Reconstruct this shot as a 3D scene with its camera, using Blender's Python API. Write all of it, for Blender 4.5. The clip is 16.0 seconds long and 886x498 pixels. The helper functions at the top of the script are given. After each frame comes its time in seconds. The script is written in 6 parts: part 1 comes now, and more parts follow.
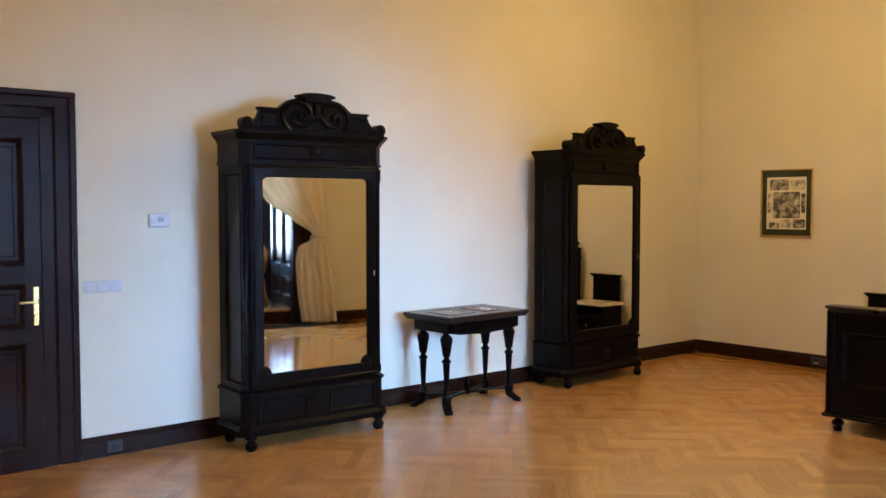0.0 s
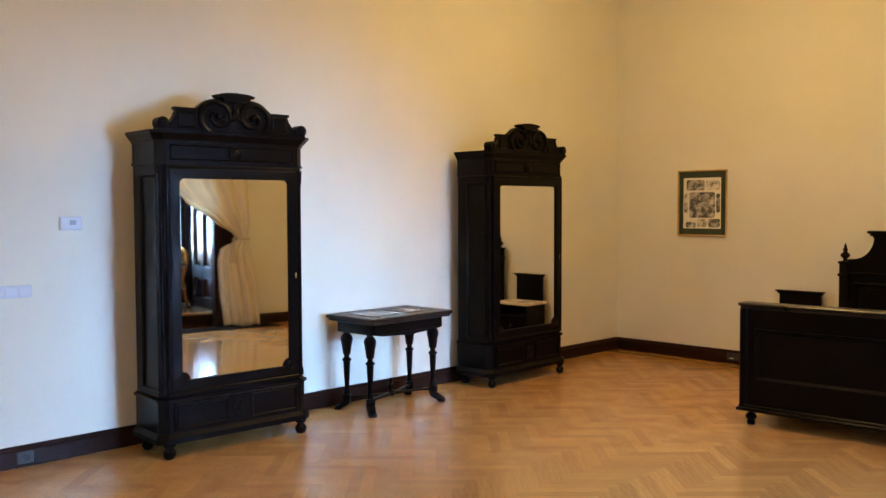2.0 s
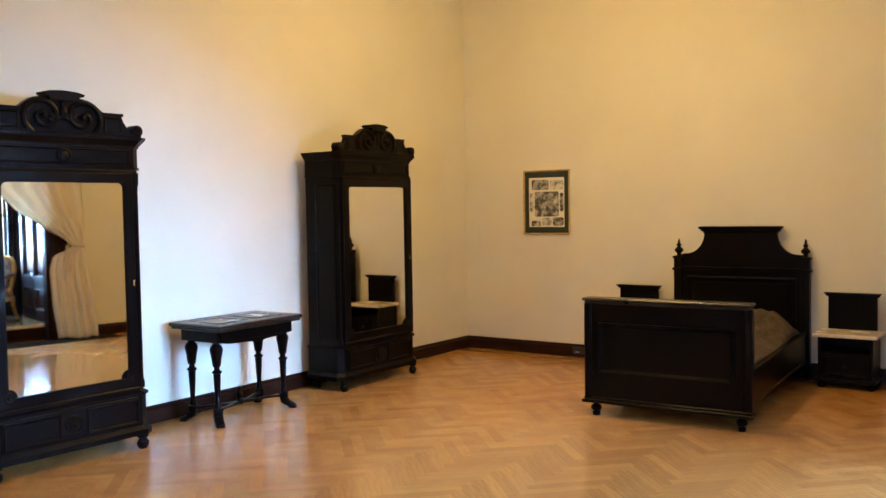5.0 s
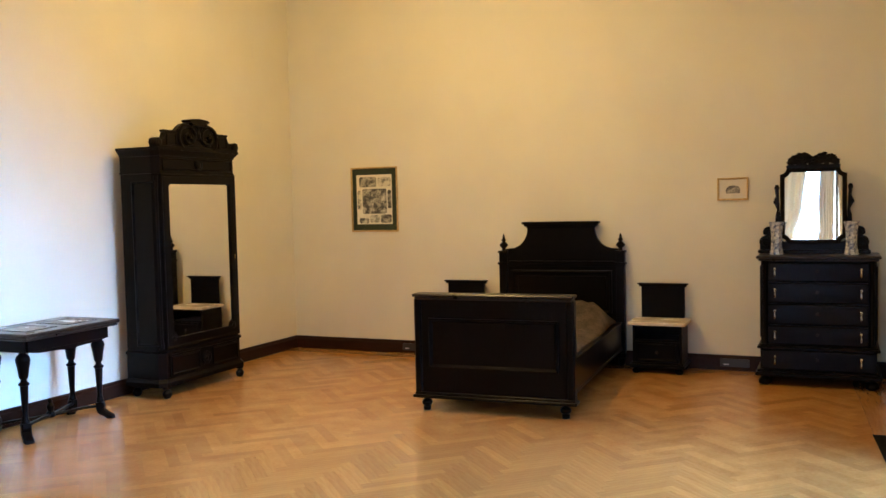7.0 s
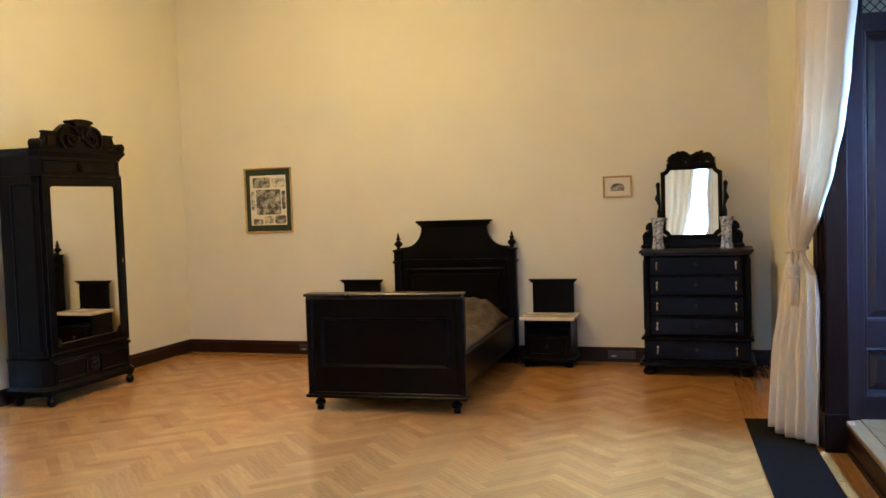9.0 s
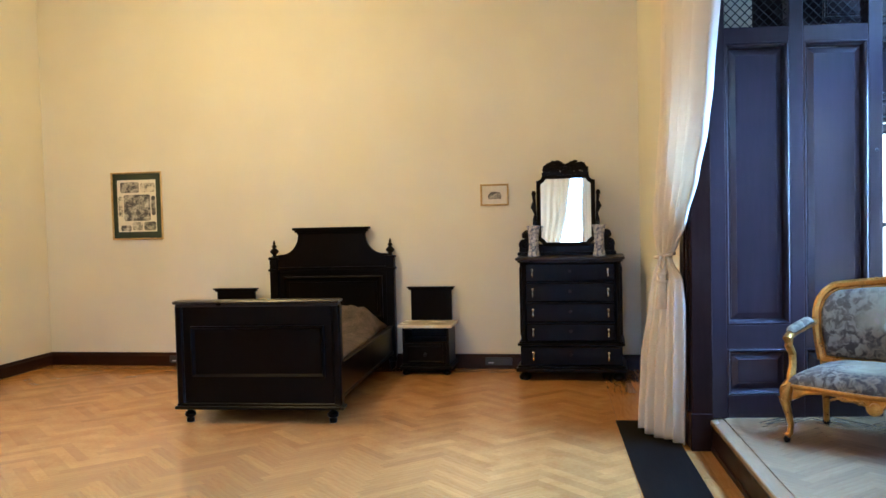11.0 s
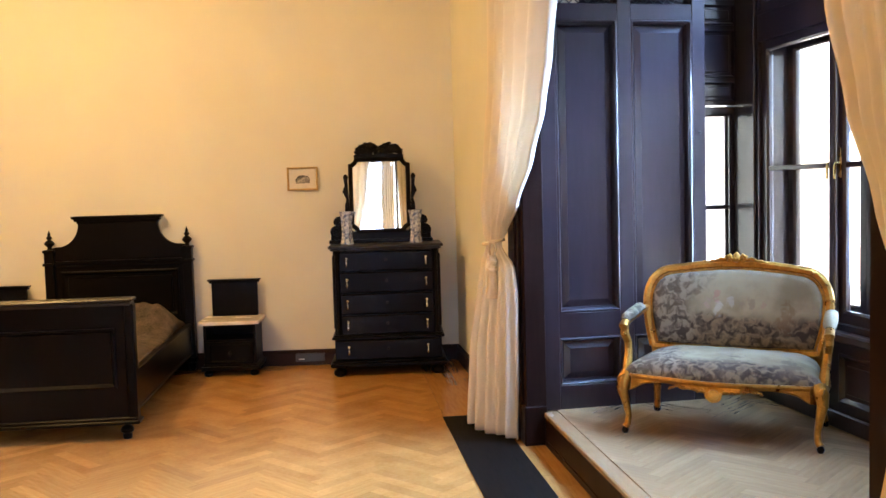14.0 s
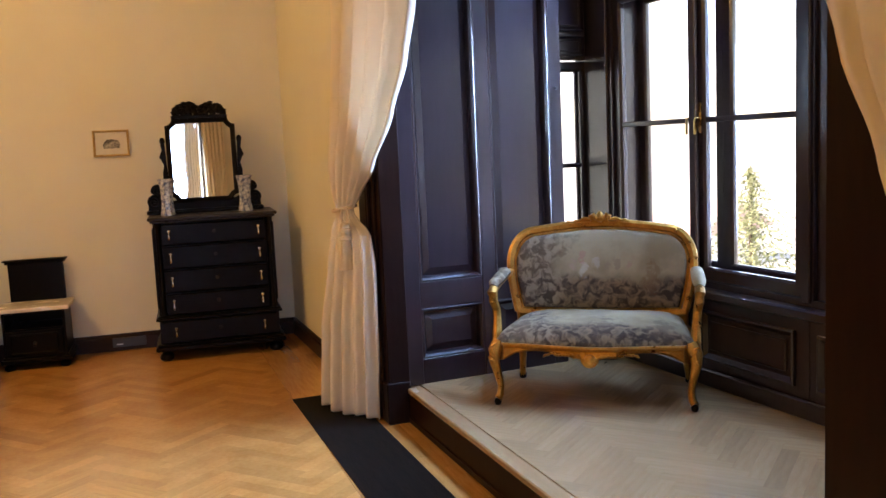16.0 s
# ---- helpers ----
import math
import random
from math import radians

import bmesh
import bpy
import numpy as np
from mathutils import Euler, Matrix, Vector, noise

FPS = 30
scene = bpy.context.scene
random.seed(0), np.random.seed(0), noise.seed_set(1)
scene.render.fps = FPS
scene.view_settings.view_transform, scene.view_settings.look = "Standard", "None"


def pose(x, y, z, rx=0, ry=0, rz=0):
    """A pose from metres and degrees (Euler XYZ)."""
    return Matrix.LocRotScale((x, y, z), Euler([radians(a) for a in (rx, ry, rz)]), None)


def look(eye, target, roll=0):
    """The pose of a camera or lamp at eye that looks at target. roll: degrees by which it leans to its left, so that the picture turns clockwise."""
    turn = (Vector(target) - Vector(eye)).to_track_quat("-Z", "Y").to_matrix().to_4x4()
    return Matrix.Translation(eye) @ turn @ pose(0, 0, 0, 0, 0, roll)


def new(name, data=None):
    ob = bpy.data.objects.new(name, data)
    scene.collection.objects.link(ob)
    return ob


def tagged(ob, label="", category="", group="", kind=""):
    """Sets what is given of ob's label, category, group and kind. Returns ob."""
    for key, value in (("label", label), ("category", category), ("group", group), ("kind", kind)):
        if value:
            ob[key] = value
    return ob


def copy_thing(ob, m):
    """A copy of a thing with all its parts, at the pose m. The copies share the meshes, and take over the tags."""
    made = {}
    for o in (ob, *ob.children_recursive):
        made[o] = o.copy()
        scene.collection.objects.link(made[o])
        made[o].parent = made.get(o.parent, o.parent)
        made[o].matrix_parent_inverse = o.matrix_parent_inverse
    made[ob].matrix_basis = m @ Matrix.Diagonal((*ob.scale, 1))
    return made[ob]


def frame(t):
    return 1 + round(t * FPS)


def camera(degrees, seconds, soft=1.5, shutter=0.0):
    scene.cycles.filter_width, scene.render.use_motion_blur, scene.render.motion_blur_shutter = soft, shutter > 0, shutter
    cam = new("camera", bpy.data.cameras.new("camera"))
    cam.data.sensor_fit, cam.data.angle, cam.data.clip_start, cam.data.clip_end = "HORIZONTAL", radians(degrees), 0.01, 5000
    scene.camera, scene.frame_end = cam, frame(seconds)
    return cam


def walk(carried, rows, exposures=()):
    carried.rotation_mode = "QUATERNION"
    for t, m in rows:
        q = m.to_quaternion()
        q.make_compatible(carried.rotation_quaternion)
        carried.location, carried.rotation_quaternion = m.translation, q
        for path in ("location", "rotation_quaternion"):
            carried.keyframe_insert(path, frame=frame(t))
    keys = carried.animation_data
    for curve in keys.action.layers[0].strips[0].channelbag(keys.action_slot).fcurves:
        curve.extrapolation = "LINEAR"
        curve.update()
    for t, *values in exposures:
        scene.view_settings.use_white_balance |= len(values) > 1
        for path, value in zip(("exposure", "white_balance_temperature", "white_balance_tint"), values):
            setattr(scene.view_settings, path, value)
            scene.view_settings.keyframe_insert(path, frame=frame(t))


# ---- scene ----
cam = camera(52.7, 16.0)
PATH = [
    (0, (5.641, -8.62, 1.624), (4.133, -7.309, 1.53), -0.0),
    (0.5, (5.651, -8.621, 1.616), (4.147, -7.306, 1.528), 0.1),
    (1, (5.647, -8.619, 1.629), (4.17, -7.274, 1.54), -0.1),
    (1.5, (5.657, -8.604, 1.634), (4.216, -7.219, 1.546), -0.3),
    (2, (5.657, -8.59, 1.632), (4.261, -7.161, 1.538), -0.2),
    (2.5, (5.661, -8.587, 1.622), (4.309, -7.116, 1.532), -0.1),
    (3, (5.659, -8.581, 1.609), (4.333, -7.086, 1.523), -0.3),
    (3.5, (5.64, -8.566, 1.622), (4.369, -7.025, 1.53), -0.3),
    (6, (5.637, -8.508, 1.62), (4.636, -6.779, 1.526), -1.0),
    (6.5, (5.592, -8.497, 1.618), (4.706, -6.707, 1.518), -0.8),
    (7, (5.599, -8.501, 1.613), (4.792, -6.674, 1.509), -1.3),
    (7.5, (5.623, -8.501, 1.604), (4.845, -6.661, 1.499), -1.6),
    (8, (5.679, -8.501, 1.598), (4.978, -6.631, 1.492), -1.8),
    (8.5, (5.716, -8.496, 1.593), (5.085, -6.601, 1.485), -1.8),
    (8.7, (5.743, -8.519, 1.602), (5.117, -6.623, 1.493), -1.8),
    (11, (5.763, -8.454, 1.551), (5.405, -6.488, 1.462), -1.4),
    (11.5, (5.699, -8.366, 1.515), (5.441, -6.385, 1.438), -0.7),
    (12, (5.587, -8.338, 1.521), (5.498, -6.341, 1.472), -1.8),
    (12.5, (5.526, -8.317, 1.517), (5.495, -6.318, 1.478), -1.9),
    (13, (5.528, -8.23, 1.542), (5.53, -6.232, 1.464), -2.1),
    (13.5, (5.526, -8.096, 1.543), (5.547, -6.1, 1.426), -2.4),
    (14, (5.533, -7.965, 1.547), (5.638, -5.972, 1.414), -1.6),
    (14.5, (5.544, -7.878, 1.52), (5.746, -5.896, 1.351), -1.1),
    (15, (5.461, -7.741, 1.542), (5.818, -5.782, 1.359), -1.5),
    (15.5, (5.362, -7.62, 1.56), (5.858, -5.692, 1.37), -2.5),
    (16, (5.294, -7.517, 1.559), (5.828, -5.604, 1.324), -2.6),
]
walk(cam, [(t, look(eye, target, roll)) for t, eye, target, roll in PATH], exposures=[(0, 2.0, 6650, 15), (3.5, 2.25, 6400, 15), (6.0, 2.4, 6200, 14), (8.5, 2.42, 5600, 11), (11, 2.72, 5150, 10), (12.5, 2.85, 5200, 12), (14.0, 2.92, 6700, 20), (14.5, 2.9, 7000, 22), (15.5, 2.45, 7000, 25), (16, 2.32, 7100, 26)])

# ---- light ----
world = bpy.data.worlds.new("world")
scene.world = world
world.use_nodes = True
_wn = world.node_tree.nodes
_sky = _wn.new("ShaderNodeTexSky")
_sky.sky_type = "NISHITA"
_sky.sun_disc = False
_sky.sun_elevation, _sky.sun_rotation = radians(38), radians(250)
world.node_tree.links.new(_sky.outputs[0], _wn["Background"].inputs[0])
_wn["Background"].inputs[1].default_value = 0.15

sun = new("sun", bpy.data.lights.new("sun", "SUN"))
sun.data.energy, sun.data.angle, sun.data.color = 3.0, radians(0.5), (1.0, 0.95, 0.86)
sun.matrix_world = look((-40, -14, 33), (0, 0, 0))


def area_lamp(name, m, w, h, power, color):
    d = bpy.data.lights.new(name, "AREA")
    d.shape, d.size, d.size_y, d.energy, d.color = "RECTANGLE", w, h, power, color
    ob = new(name, d)
    ob.matrix_world = m
    return ob


ALCOVE = Matrix.Translation((6.40, -2.70, 0)) @ Matrix.Rotation(radians(7.2), 4, "Z")   # x into the bay, -y along the windows
DAY = (0.28, 0.54, 1.0)
# daylight in the windows of the bay and in the window behind the camera
for _v, _y in ((0.75, -3.7), (2.30, -5.9)):
    _d = area_lamp("bay_daylight", look(ALCOVE @ Vector((1.70, -_v, 1.70)), (0.0, _y + 0.5, 0.35)), 1.25, 1.5, 7.0, DAY)
    _d.data.spread = radians(42)
    _d = area_lamp("bay_daylight", ALCOVE @ look((1.62, -_v, 2.95), (0.0, -_v + 0.70, 0.30)), 1.2, 0.62, 12, DAY)
    _d.data.spread = radians(84)
_d = area_lamp("back_daylight", look((4.95, -12.15, 1.9), (2.4, -1.0, 0.3)), 1.2, 2.2, 8, DAY)
_d.data.spread = radians(80)
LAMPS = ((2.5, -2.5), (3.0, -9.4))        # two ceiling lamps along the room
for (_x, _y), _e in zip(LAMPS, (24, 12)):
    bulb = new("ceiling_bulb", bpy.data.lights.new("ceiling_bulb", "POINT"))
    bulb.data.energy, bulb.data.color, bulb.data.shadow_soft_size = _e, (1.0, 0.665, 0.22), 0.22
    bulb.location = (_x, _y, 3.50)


# ---- materials ----
def nodes_of(name):
    m = bpy.data.materials.new(name)
    m.use_nodes = True
    nt = m.node_tree
    return m, nt, nt.nodes["Principled BSDF"]


def surface(name, c1, c2, rough=0.5, scale=8.0, bump=0.1, metal=0.0, coat=0.0, stretch=(1, 1, 1), rough_var=0.12, fine=60.0, random="", spec=0.5, coat_rough=0.15):
    """Two colours mixed by noise at two scales, fine relief, uneven gloss. random: 'object' or 'island' varies pieces."""
    m, nt, b = nodes_of(name)
    N, L = nt.nodes.new, nt.links.new
    tc = N("ShaderNodeTexCoord")
    mp = N("ShaderNodeMapping")
    mp.inputs["Scale"].default_value = stretch
    L(tc.outputs["Object"], mp.inputs["Vector"])
    n1, n2 = N("ShaderNodeTexNoise"), N("ShaderNodeTexNoise")
    n1.inputs["Scale"].default_value, n1.inputs["Detail"].default_value = scale, 6
    n2.inputs["Scale"].default_value, n2.inputs["Detail"].default_value = fine, 4
    L(mp.outputs[0], n1.inputs["Vector"])
    L(mp.outputs[0], n2.inputs["Vector"])
    mx = N("ShaderNodeMath")
    mx.operation = "MULTIPLY_ADD"
    L(n2.outputs["Fac"], mx.inputs[0])
    mx.inputs[1].default_value = 0.45
    L(n1.outputs["Fac"], mx.inputs[2])
    ramp = N("ShaderNodeValToRGB")
    ramp.color_ramp.elements[0].position, ramp.color_ramp.elements[1].position = 0.48, 0.95
    ramp.color_ramp.elements[0].color, ramp.color_ramp.elements[1].color = (*c1, 1), (*c2, 1)
    L(mx.outputs[0], ramp.inputs["Fac"])
    out = ramp.outputs["Color"]
    if random:
        if random == "object":
            r = N("ShaderNodeObjectInfo").outputs["Random"]
        else:
            r = N("ShaderNodeNewGeometry").outputs["Random Per Island"]
        hsv = N("ShaderNodeHueSaturation")
        mr = N("ShaderNodeMapRange")
        mr.inputs["To Min"].default_value, mr.inputs["To Max"].default_value = 0.84, 1.13
        L(r, mr.inputs["Value"])
        L(mr.outputs[0], hsv.inputs["Value"])
        L(out, hsv.inputs["Color"])
        out = hsv.outputs["Color"]
    L(out, b.inputs["Base Color"])
    rr = N("ShaderNodeMapRange")
    rr.inputs["To Min"].default_value, rr.inputs["To Max"].default_value = max(0.02, rough - rough_var), min(1, rough + rough_var)
    L(n1.outputs["Fac"], rr.inputs["Value"])
    L(rr.outputs[0], b.inputs["Roughness"])
    b.inputs["Metallic"].default_value = metal
    b.inputs["Coat Weight"].default_value = coat
    b.inputs["Coat Roughness"].default_value = coat_rough
    b.inputs["Specular IOR Level"].default_value = spec
    if bump:
        bp = N("ShaderNodeBump")
        bp.inputs["Strength"].default_value, bp.inputs["Distance"].default_value = bump, 0.004
        L(mx.outputs[0], bp.inputs["Height"])
        L(bp.outputs[0], b.inputs["Normal"])
    return m


PAINT = surface("cream_wall_paint", (0.745, 0.695, 0.53), (0.81, 0.76, 0.595), 0.85, 1.3, 0.06, fine=140, rough_var=0.06)
CEIL = surface("ceiling_paint", (0.80, 0.76, 0.68), (0.84, 0.80, 0.72), 0.9, 1.5, 0.05)
OAK = surface("oak_parquet", (0.43, 0.195, 0.047), (0.56, 0.280, 0.080), 0.15, 5, 0.0, coat=0.45, stretch=(1, 9, 1), random="object", fine=40, coat_rough=0.12, rough_var=0.07)
OAK_JOINED = surface("oak_parquet_rest", (0.43, 0.195, 0.047), (0.56, 0.280, 0.080), 0.24, 5, 0.0, coat=0.25, random="island", fine=40, coat_rough=0.25, rough_var=0.0)
OAK_PALE = surface("pale_oak_parquet", (0.33, 0.205, 0.092), (0.42, 0.275, 0.135), 0.17, 5, 0.0, coat=0.5, stretch=(1, 9, 1), random="object", fine=40)
SUBFLOOR = surface("dark_joint_filler", (0.30, 0.14, 0.038), (0.38, 0.19, 0.055), 0.6, 9, 0.1)
EBONY = surface("ebonised_wood", (0.0018, 0.0012, 0.0010), (0.0040, 0.0027, 0.0022), 0.30, 4, 0.03, stretch=(1, 1, 0.2), rough_var=0.05, fine=50, spec=0.10)
# Paler, browner ebonised wood for tops, footboard cap and keyhole plates.
EBONY_TOP = surface("paler_ebonised_wood", (0.011, 0.008, 0.006), (0.030, 0.023, 0.016), 0.32, 6, 0.06, spec=0.28)
MAHOG = surface("dark_polished_panelling", (0.013, 0.0066, 0.0095), (0.023, 0.0120, 0.0165), 0.34, 3, 0.03, coat=1.0, coat_rough=0.20, stretch=(1, 1, 0.12), fine=45, spec=0.25)
DOORWOOD = surface("dark_brown_door_wood", (0.010, 0.0042, 0.0032), (0.020, 0.0085, 0.006), 0.30, 3, 0.05, stretch=(1, 1, 0.12), fine=45, spec=0.07)
SKIRT = surface("dark_skirting_wood", (0.016, 0.0065, 0.0045), (0.032, 0.013, 0.008), 0.32, 3, 0.04, stretch=(0.3, 0.3, 1), spec=0.14)
GOLD = surface("worn_gilt_wood", (0.29, 0.125, 0.020), (0.61, 0.30, 0.058), 0.33, 18, 0.30, metal=0.8, fine=110, rough_var=0.2)
GILT_FRAME = surface("thin_gilt_frame", (0.50, 0.33, 0.11), (0.68, 0.48, 0.20), 0.35, 30, 0.1, metal=0.5)
BRASS = surface("brass", (0.62, 0.42, 0.13), (0.75, 0.55, 0.22), 0.28, 12, 0.05, metal=1.0)
SILVER = surface("nickel_pull", (0.62, 0.62, 0.60), (0.75, 0.75, 0.73), 0.25, 20, 0.05, metal=1.0)
MARBLE = surface("cream_marble", (0.70, 0.60, 0.50), (0.86, 0.79, 0.70), 0.25, 7, 0.02, coat=0.2, fine=25)
PLASTIC = surface("white_plastic", (0.60, 0.60, 0.59), (0.65, 0.65, 0.64), 0.4, 10, 0.02)
GREYPLASTIC = surface("grey_plastic", (0.022, 0.022, 0.022), (0.034, 0.034, 0.033), 0.4, 10, 0.02)
FABRIC = surface("cream_curtain_cloth", (0.85, 0.75, 0.57), (0.90, 0.81, 0.64), 0.9, 5, 0.12, fine=220, stretch=(1, 1, 0.25), rough_var=0.05)
_b = FABRIC.node_tree.nodes["Principled BSDF"]
_tr = FABRIC.node_tree.nodes.new("ShaderNodeBsdfTranslucent")
_tr.inputs["Color"].default_value = (0.85, 0.76, 0.60, 1)
_mx = FABRIC.node_tree.nodes.new("ShaderNodeMixShader")
_mx.inputs[0].default_value = 0.28
FABRIC.node_tree.links.new(_b.outputs[0], _mx.inputs[1])
FABRIC.node_tree.links.new(_tr.outputs[0], _mx.inputs[2])
FABRIC.node_tree.links.new(_mx.outputs[0], FABRIC.node_tree.nodes["Material Output"].inputs["Surface"])
TASSEL = surface("cream_cord", (0.66, 0.52, 0.32), (0.78, 0.64, 0.42), 0.85, 40, 0.3, fine=200, stretch=(1, 1, 0.15))
MATTING = surface("charcoal_ribbed_mat", (0.007, 0.006, 0.005), (0.020, 0.0175, 0.0145), 0.75, 30, 0.5, stretch=(1, 0.08, 1), fine=160, spec=0.08)
LIGHTGREY = surface("light_grey_display", (0.30, 0.31, 0.31), (0.36, 0.37, 0.37), 0.3, 10, 0.02)
GREENMAT = surface("dark_green_mount", (0.020, 0.030, 0.014), (0.032, 0.044, 0.020), 0.8, 20, 0.05)
PAPER = surface("ivory_paper", (0.66, 0.60, 0.46), (0.74, 0.68, 0.54), 0.8, 12, 0.02)
COVER = surface("brown_grey_velvet_cover", (0.012, 0.009, 0.008), (0.135, 0.098, 0.085), 0.85, 9, 0.8, fine=60)
STRAW = surface("straw_mattress_edge", (0.16, 0.10, 0.055), (0.26, 0.17, 0.10), 0.9, 30, 0.4, fine=120)
# Outdoor glare is put into the colours of needles, ground, roof and house wall.
LEAF = surface("conifer_needles", (0.16, 0.18, 0.075), (0.28, 0.29, 0.15), 0.7, 4, 0.0, random="island")
BARK = surface("bark", (0.07, 0.05, 0.035), (0.12, 0.09, 0.06), 0.9, 8, 0.4)
GRASS = surface("glare_paled_ground", (0.42, 0.40, 0.32), (0.60, 0.57, 0.48), 0.9, 0.4, 0.2)
ROOFTILE = surface("glare_paled_roof", (0.40, 0.28, 0.22), (0.50, 0.36, 0.28), 0.8, 3, 0.2)
PLASTER = surface("glare_paled_house_wall", (0.62, 0.58, 0.50), (0.72, 0.68, 0.60), 0.9, 2, 0.1)
WIRE = surface("dark_wire", (0.03, 0.028, 0.03), (0.05, 0.047, 0.05), 0.4, 20, 0.02, metal=0.6)

MIRROR, _nt, _b = nodes_of("mirror_silver")
_b.inputs["Base Color"].default_value, _b.inputs["Metallic"].default_value, _b.inputs["Roughness"].default_value = (0.84, 0.83, 0.79, 1), 1.0, 0.02
GLASS, _nt, _b = nodes_of("window_glass")
_b.inputs["Base Color"].default_value, _b.inputs["Roughness"].default_value = (1, 1, 1, 1), 0.0
_b.inputs["Transmission Weight"].default_value, _b.inputs["IOR"].default_value = 1.0, 1.02
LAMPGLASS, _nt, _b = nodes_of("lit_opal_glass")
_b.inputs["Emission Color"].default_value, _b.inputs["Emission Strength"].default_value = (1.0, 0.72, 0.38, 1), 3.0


def tapestry(name, axis, ground, patches):
    """Faded woven scene: pale sky, brown wavy ground and foliage, a few plain lighter or rosy patches.
    axis: object axis that runs from the ground up; ground: height of the ground line; patches: centre x, height, size, colour."""
    m, nt, b = nodes_of(name)
    N, L = nt.nodes.new, nt.links.new
    tc = N("ShaderNodeTexCoord")
    sep = N("ShaderNodeSeparateXYZ")
    L(tc.outputs["Object"], sep.inputs[0])
    big, mid, weave = N("ShaderNodeTexNoise"), N("ShaderNodeTexNoise"), N("ShaderNodeTexNoise")
    for n, s, d in ((big, 6.0, 4), (mid, 24, 6), (weave, 260, 2)):
        n.inputs["Scale"].default_value, n.inputs["Detail"].default_value = s, d
        L(tc.outputs["Object"], n.inputs["Vector"])
    mid.inputs["Distortion"].default_value = 0.8

    def calc(op, p, q, r=None):
        k = N("ShaderNodeMath")
        k.operation = op
        for sock, v in zip(k.inputs, (p, q, r)):
            if v is None:
                continue
            if isinstance(v, (int, float)):
                sock.default_value = v
            else:
                L(v, sock)
        return k.outputs[0]

    def ramp(v, lo, hi):
        k = N("ShaderNodeMapRange")
        k.interpolation_type = "SMOOTHSTEP"
        L(v, k.inputs["Value"])
        k.inputs["From Min"].default_value, k.inputs["From Max"].default_value = lo, hi
        return k.outputs[0]

    def blend(fac, c0, c1):
        k = N("ShaderNodeMix")
        k.data_type = "RGBA"
        L(fac, k.inputs["Factor"])
        for sock, v in ((k.inputs[6], c0), (k.inputs[7], c1)):
            if isinstance(v, tuple):
                sock.default_value = (*v, 1)
            else:
                L(v, sock)
        return k.outputs[2]

    up = sep.outputs[axis]
    sky = blend(ramp(big.outputs["Fac"], 0.32, 0.66), (0.205, 0.152, 0.076), (0.305, 0.245, 0.140))
    line = calc("MULTIPLY_ADD", big.outputs["Fac"], 0.22, calc("SUBTRACT", 0, up))          # high where low on the panel
    soil = blend(ramp(mid.outputs["Fac"], 0.36, 0.64), (0.030, 0.016, 0.007), (0.17, 0.112, 0.055))
    col = blend(ramp(line, -ground + 0.08, -ground + 0.15), sky, soil)
    tree = calc("MULTIPLY_ADD", big.outputs["Fac"], 0.5, calc("MULTIPLY", sep.outputs[0], -1.0))
    leaf = blend(ramp(mid.outputs["Fac"], 0.40, 0.62), (0.045, 0.026, 0.012), (0.22, 0.165, 0.10))
    col = blend(calc("MULTIPLY", ramp(tree, 0.40, 0.56), 0.85), col, leaf)
    for px, ph, size, c in patches:
        d = N("ShaderNodeMath")
        dx = calc("SUBTRACT", sep.outputs[0], px)
        dz = calc("MULTIPLY", calc("SUBTRACT", up, ph), 0.55)
        nt.nodes.remove(d)
        dist = calc("SQRT", calc("ADD", calc("MULTIPLY", dx, dx), calc("MULTIPLY", dz, dz)), None)
        dist = calc("MULTIPLY_ADD", mid.outputs["Fac"], size * 3.4, dist)
        k = ramp(dist, size * 2.75, size * 2.1)
        col = blend(calc("MULTIPLY", k, 0.5), col, c)
    L(col, b.inputs["Base Color"])
    b.inputs["Roughness"].default_value = 0.92
    bp = N("ShaderNodeBump")
    bp.inputs["Strength"].default_value, bp.inputs["Distance"].default_value = 0.4, 0.002
    L(weave.outputs["Fac"], bp.inputs["Height"])
    L(bp.outputs[0], b.inputs["Normal"])
    return m


def engraving(name, scale, lo, hi, dark=(0.05, 0.045, 0.04), pale=(0.62, 0.56, 0.43)):
    m, nt, b = nodes_of(name)
    N, L = nt.nodes.new, nt.links.new
    tc = N("ShaderNodeTexCoord")
    a, c = N("ShaderNodeTexNoise"), N("ShaderNodeTexNoise")
    a.inputs["Scale"].default_value, a.inputs["Detail"].default_value = scale, 8
    c.inputs["Scale"].default_value, c.inputs["Detail"].default_value = scale * 5, 6
    L(tc.outputs["Object"], a.inputs["Vector"])
    L(tc.outputs["Object"], c.inputs["Vector"])
    ad = N("ShaderNodeMath")
    ad.operation = "MULTIPLY_ADD"
    L(c.outputs["Fac"], ad.inputs[0])
    ad.inputs[1].default_value = 0.5
    L(a.outputs["Fac"], ad.inputs[2])
    r = N("ShaderNodeValToRGB")
    e = r.color_ramp.elements
    e[0].position, e[0].color = lo, (*dark, 1)
    e[1].position, e[1].color = hi, (*pale, 1)
    L(ad.outputs[0], r.inputs["Fac"])
    L(r.outputs["Color"], b.inputs["Base Color"])
    b.inputs["Roughness"].default_value = 0.6
    return m


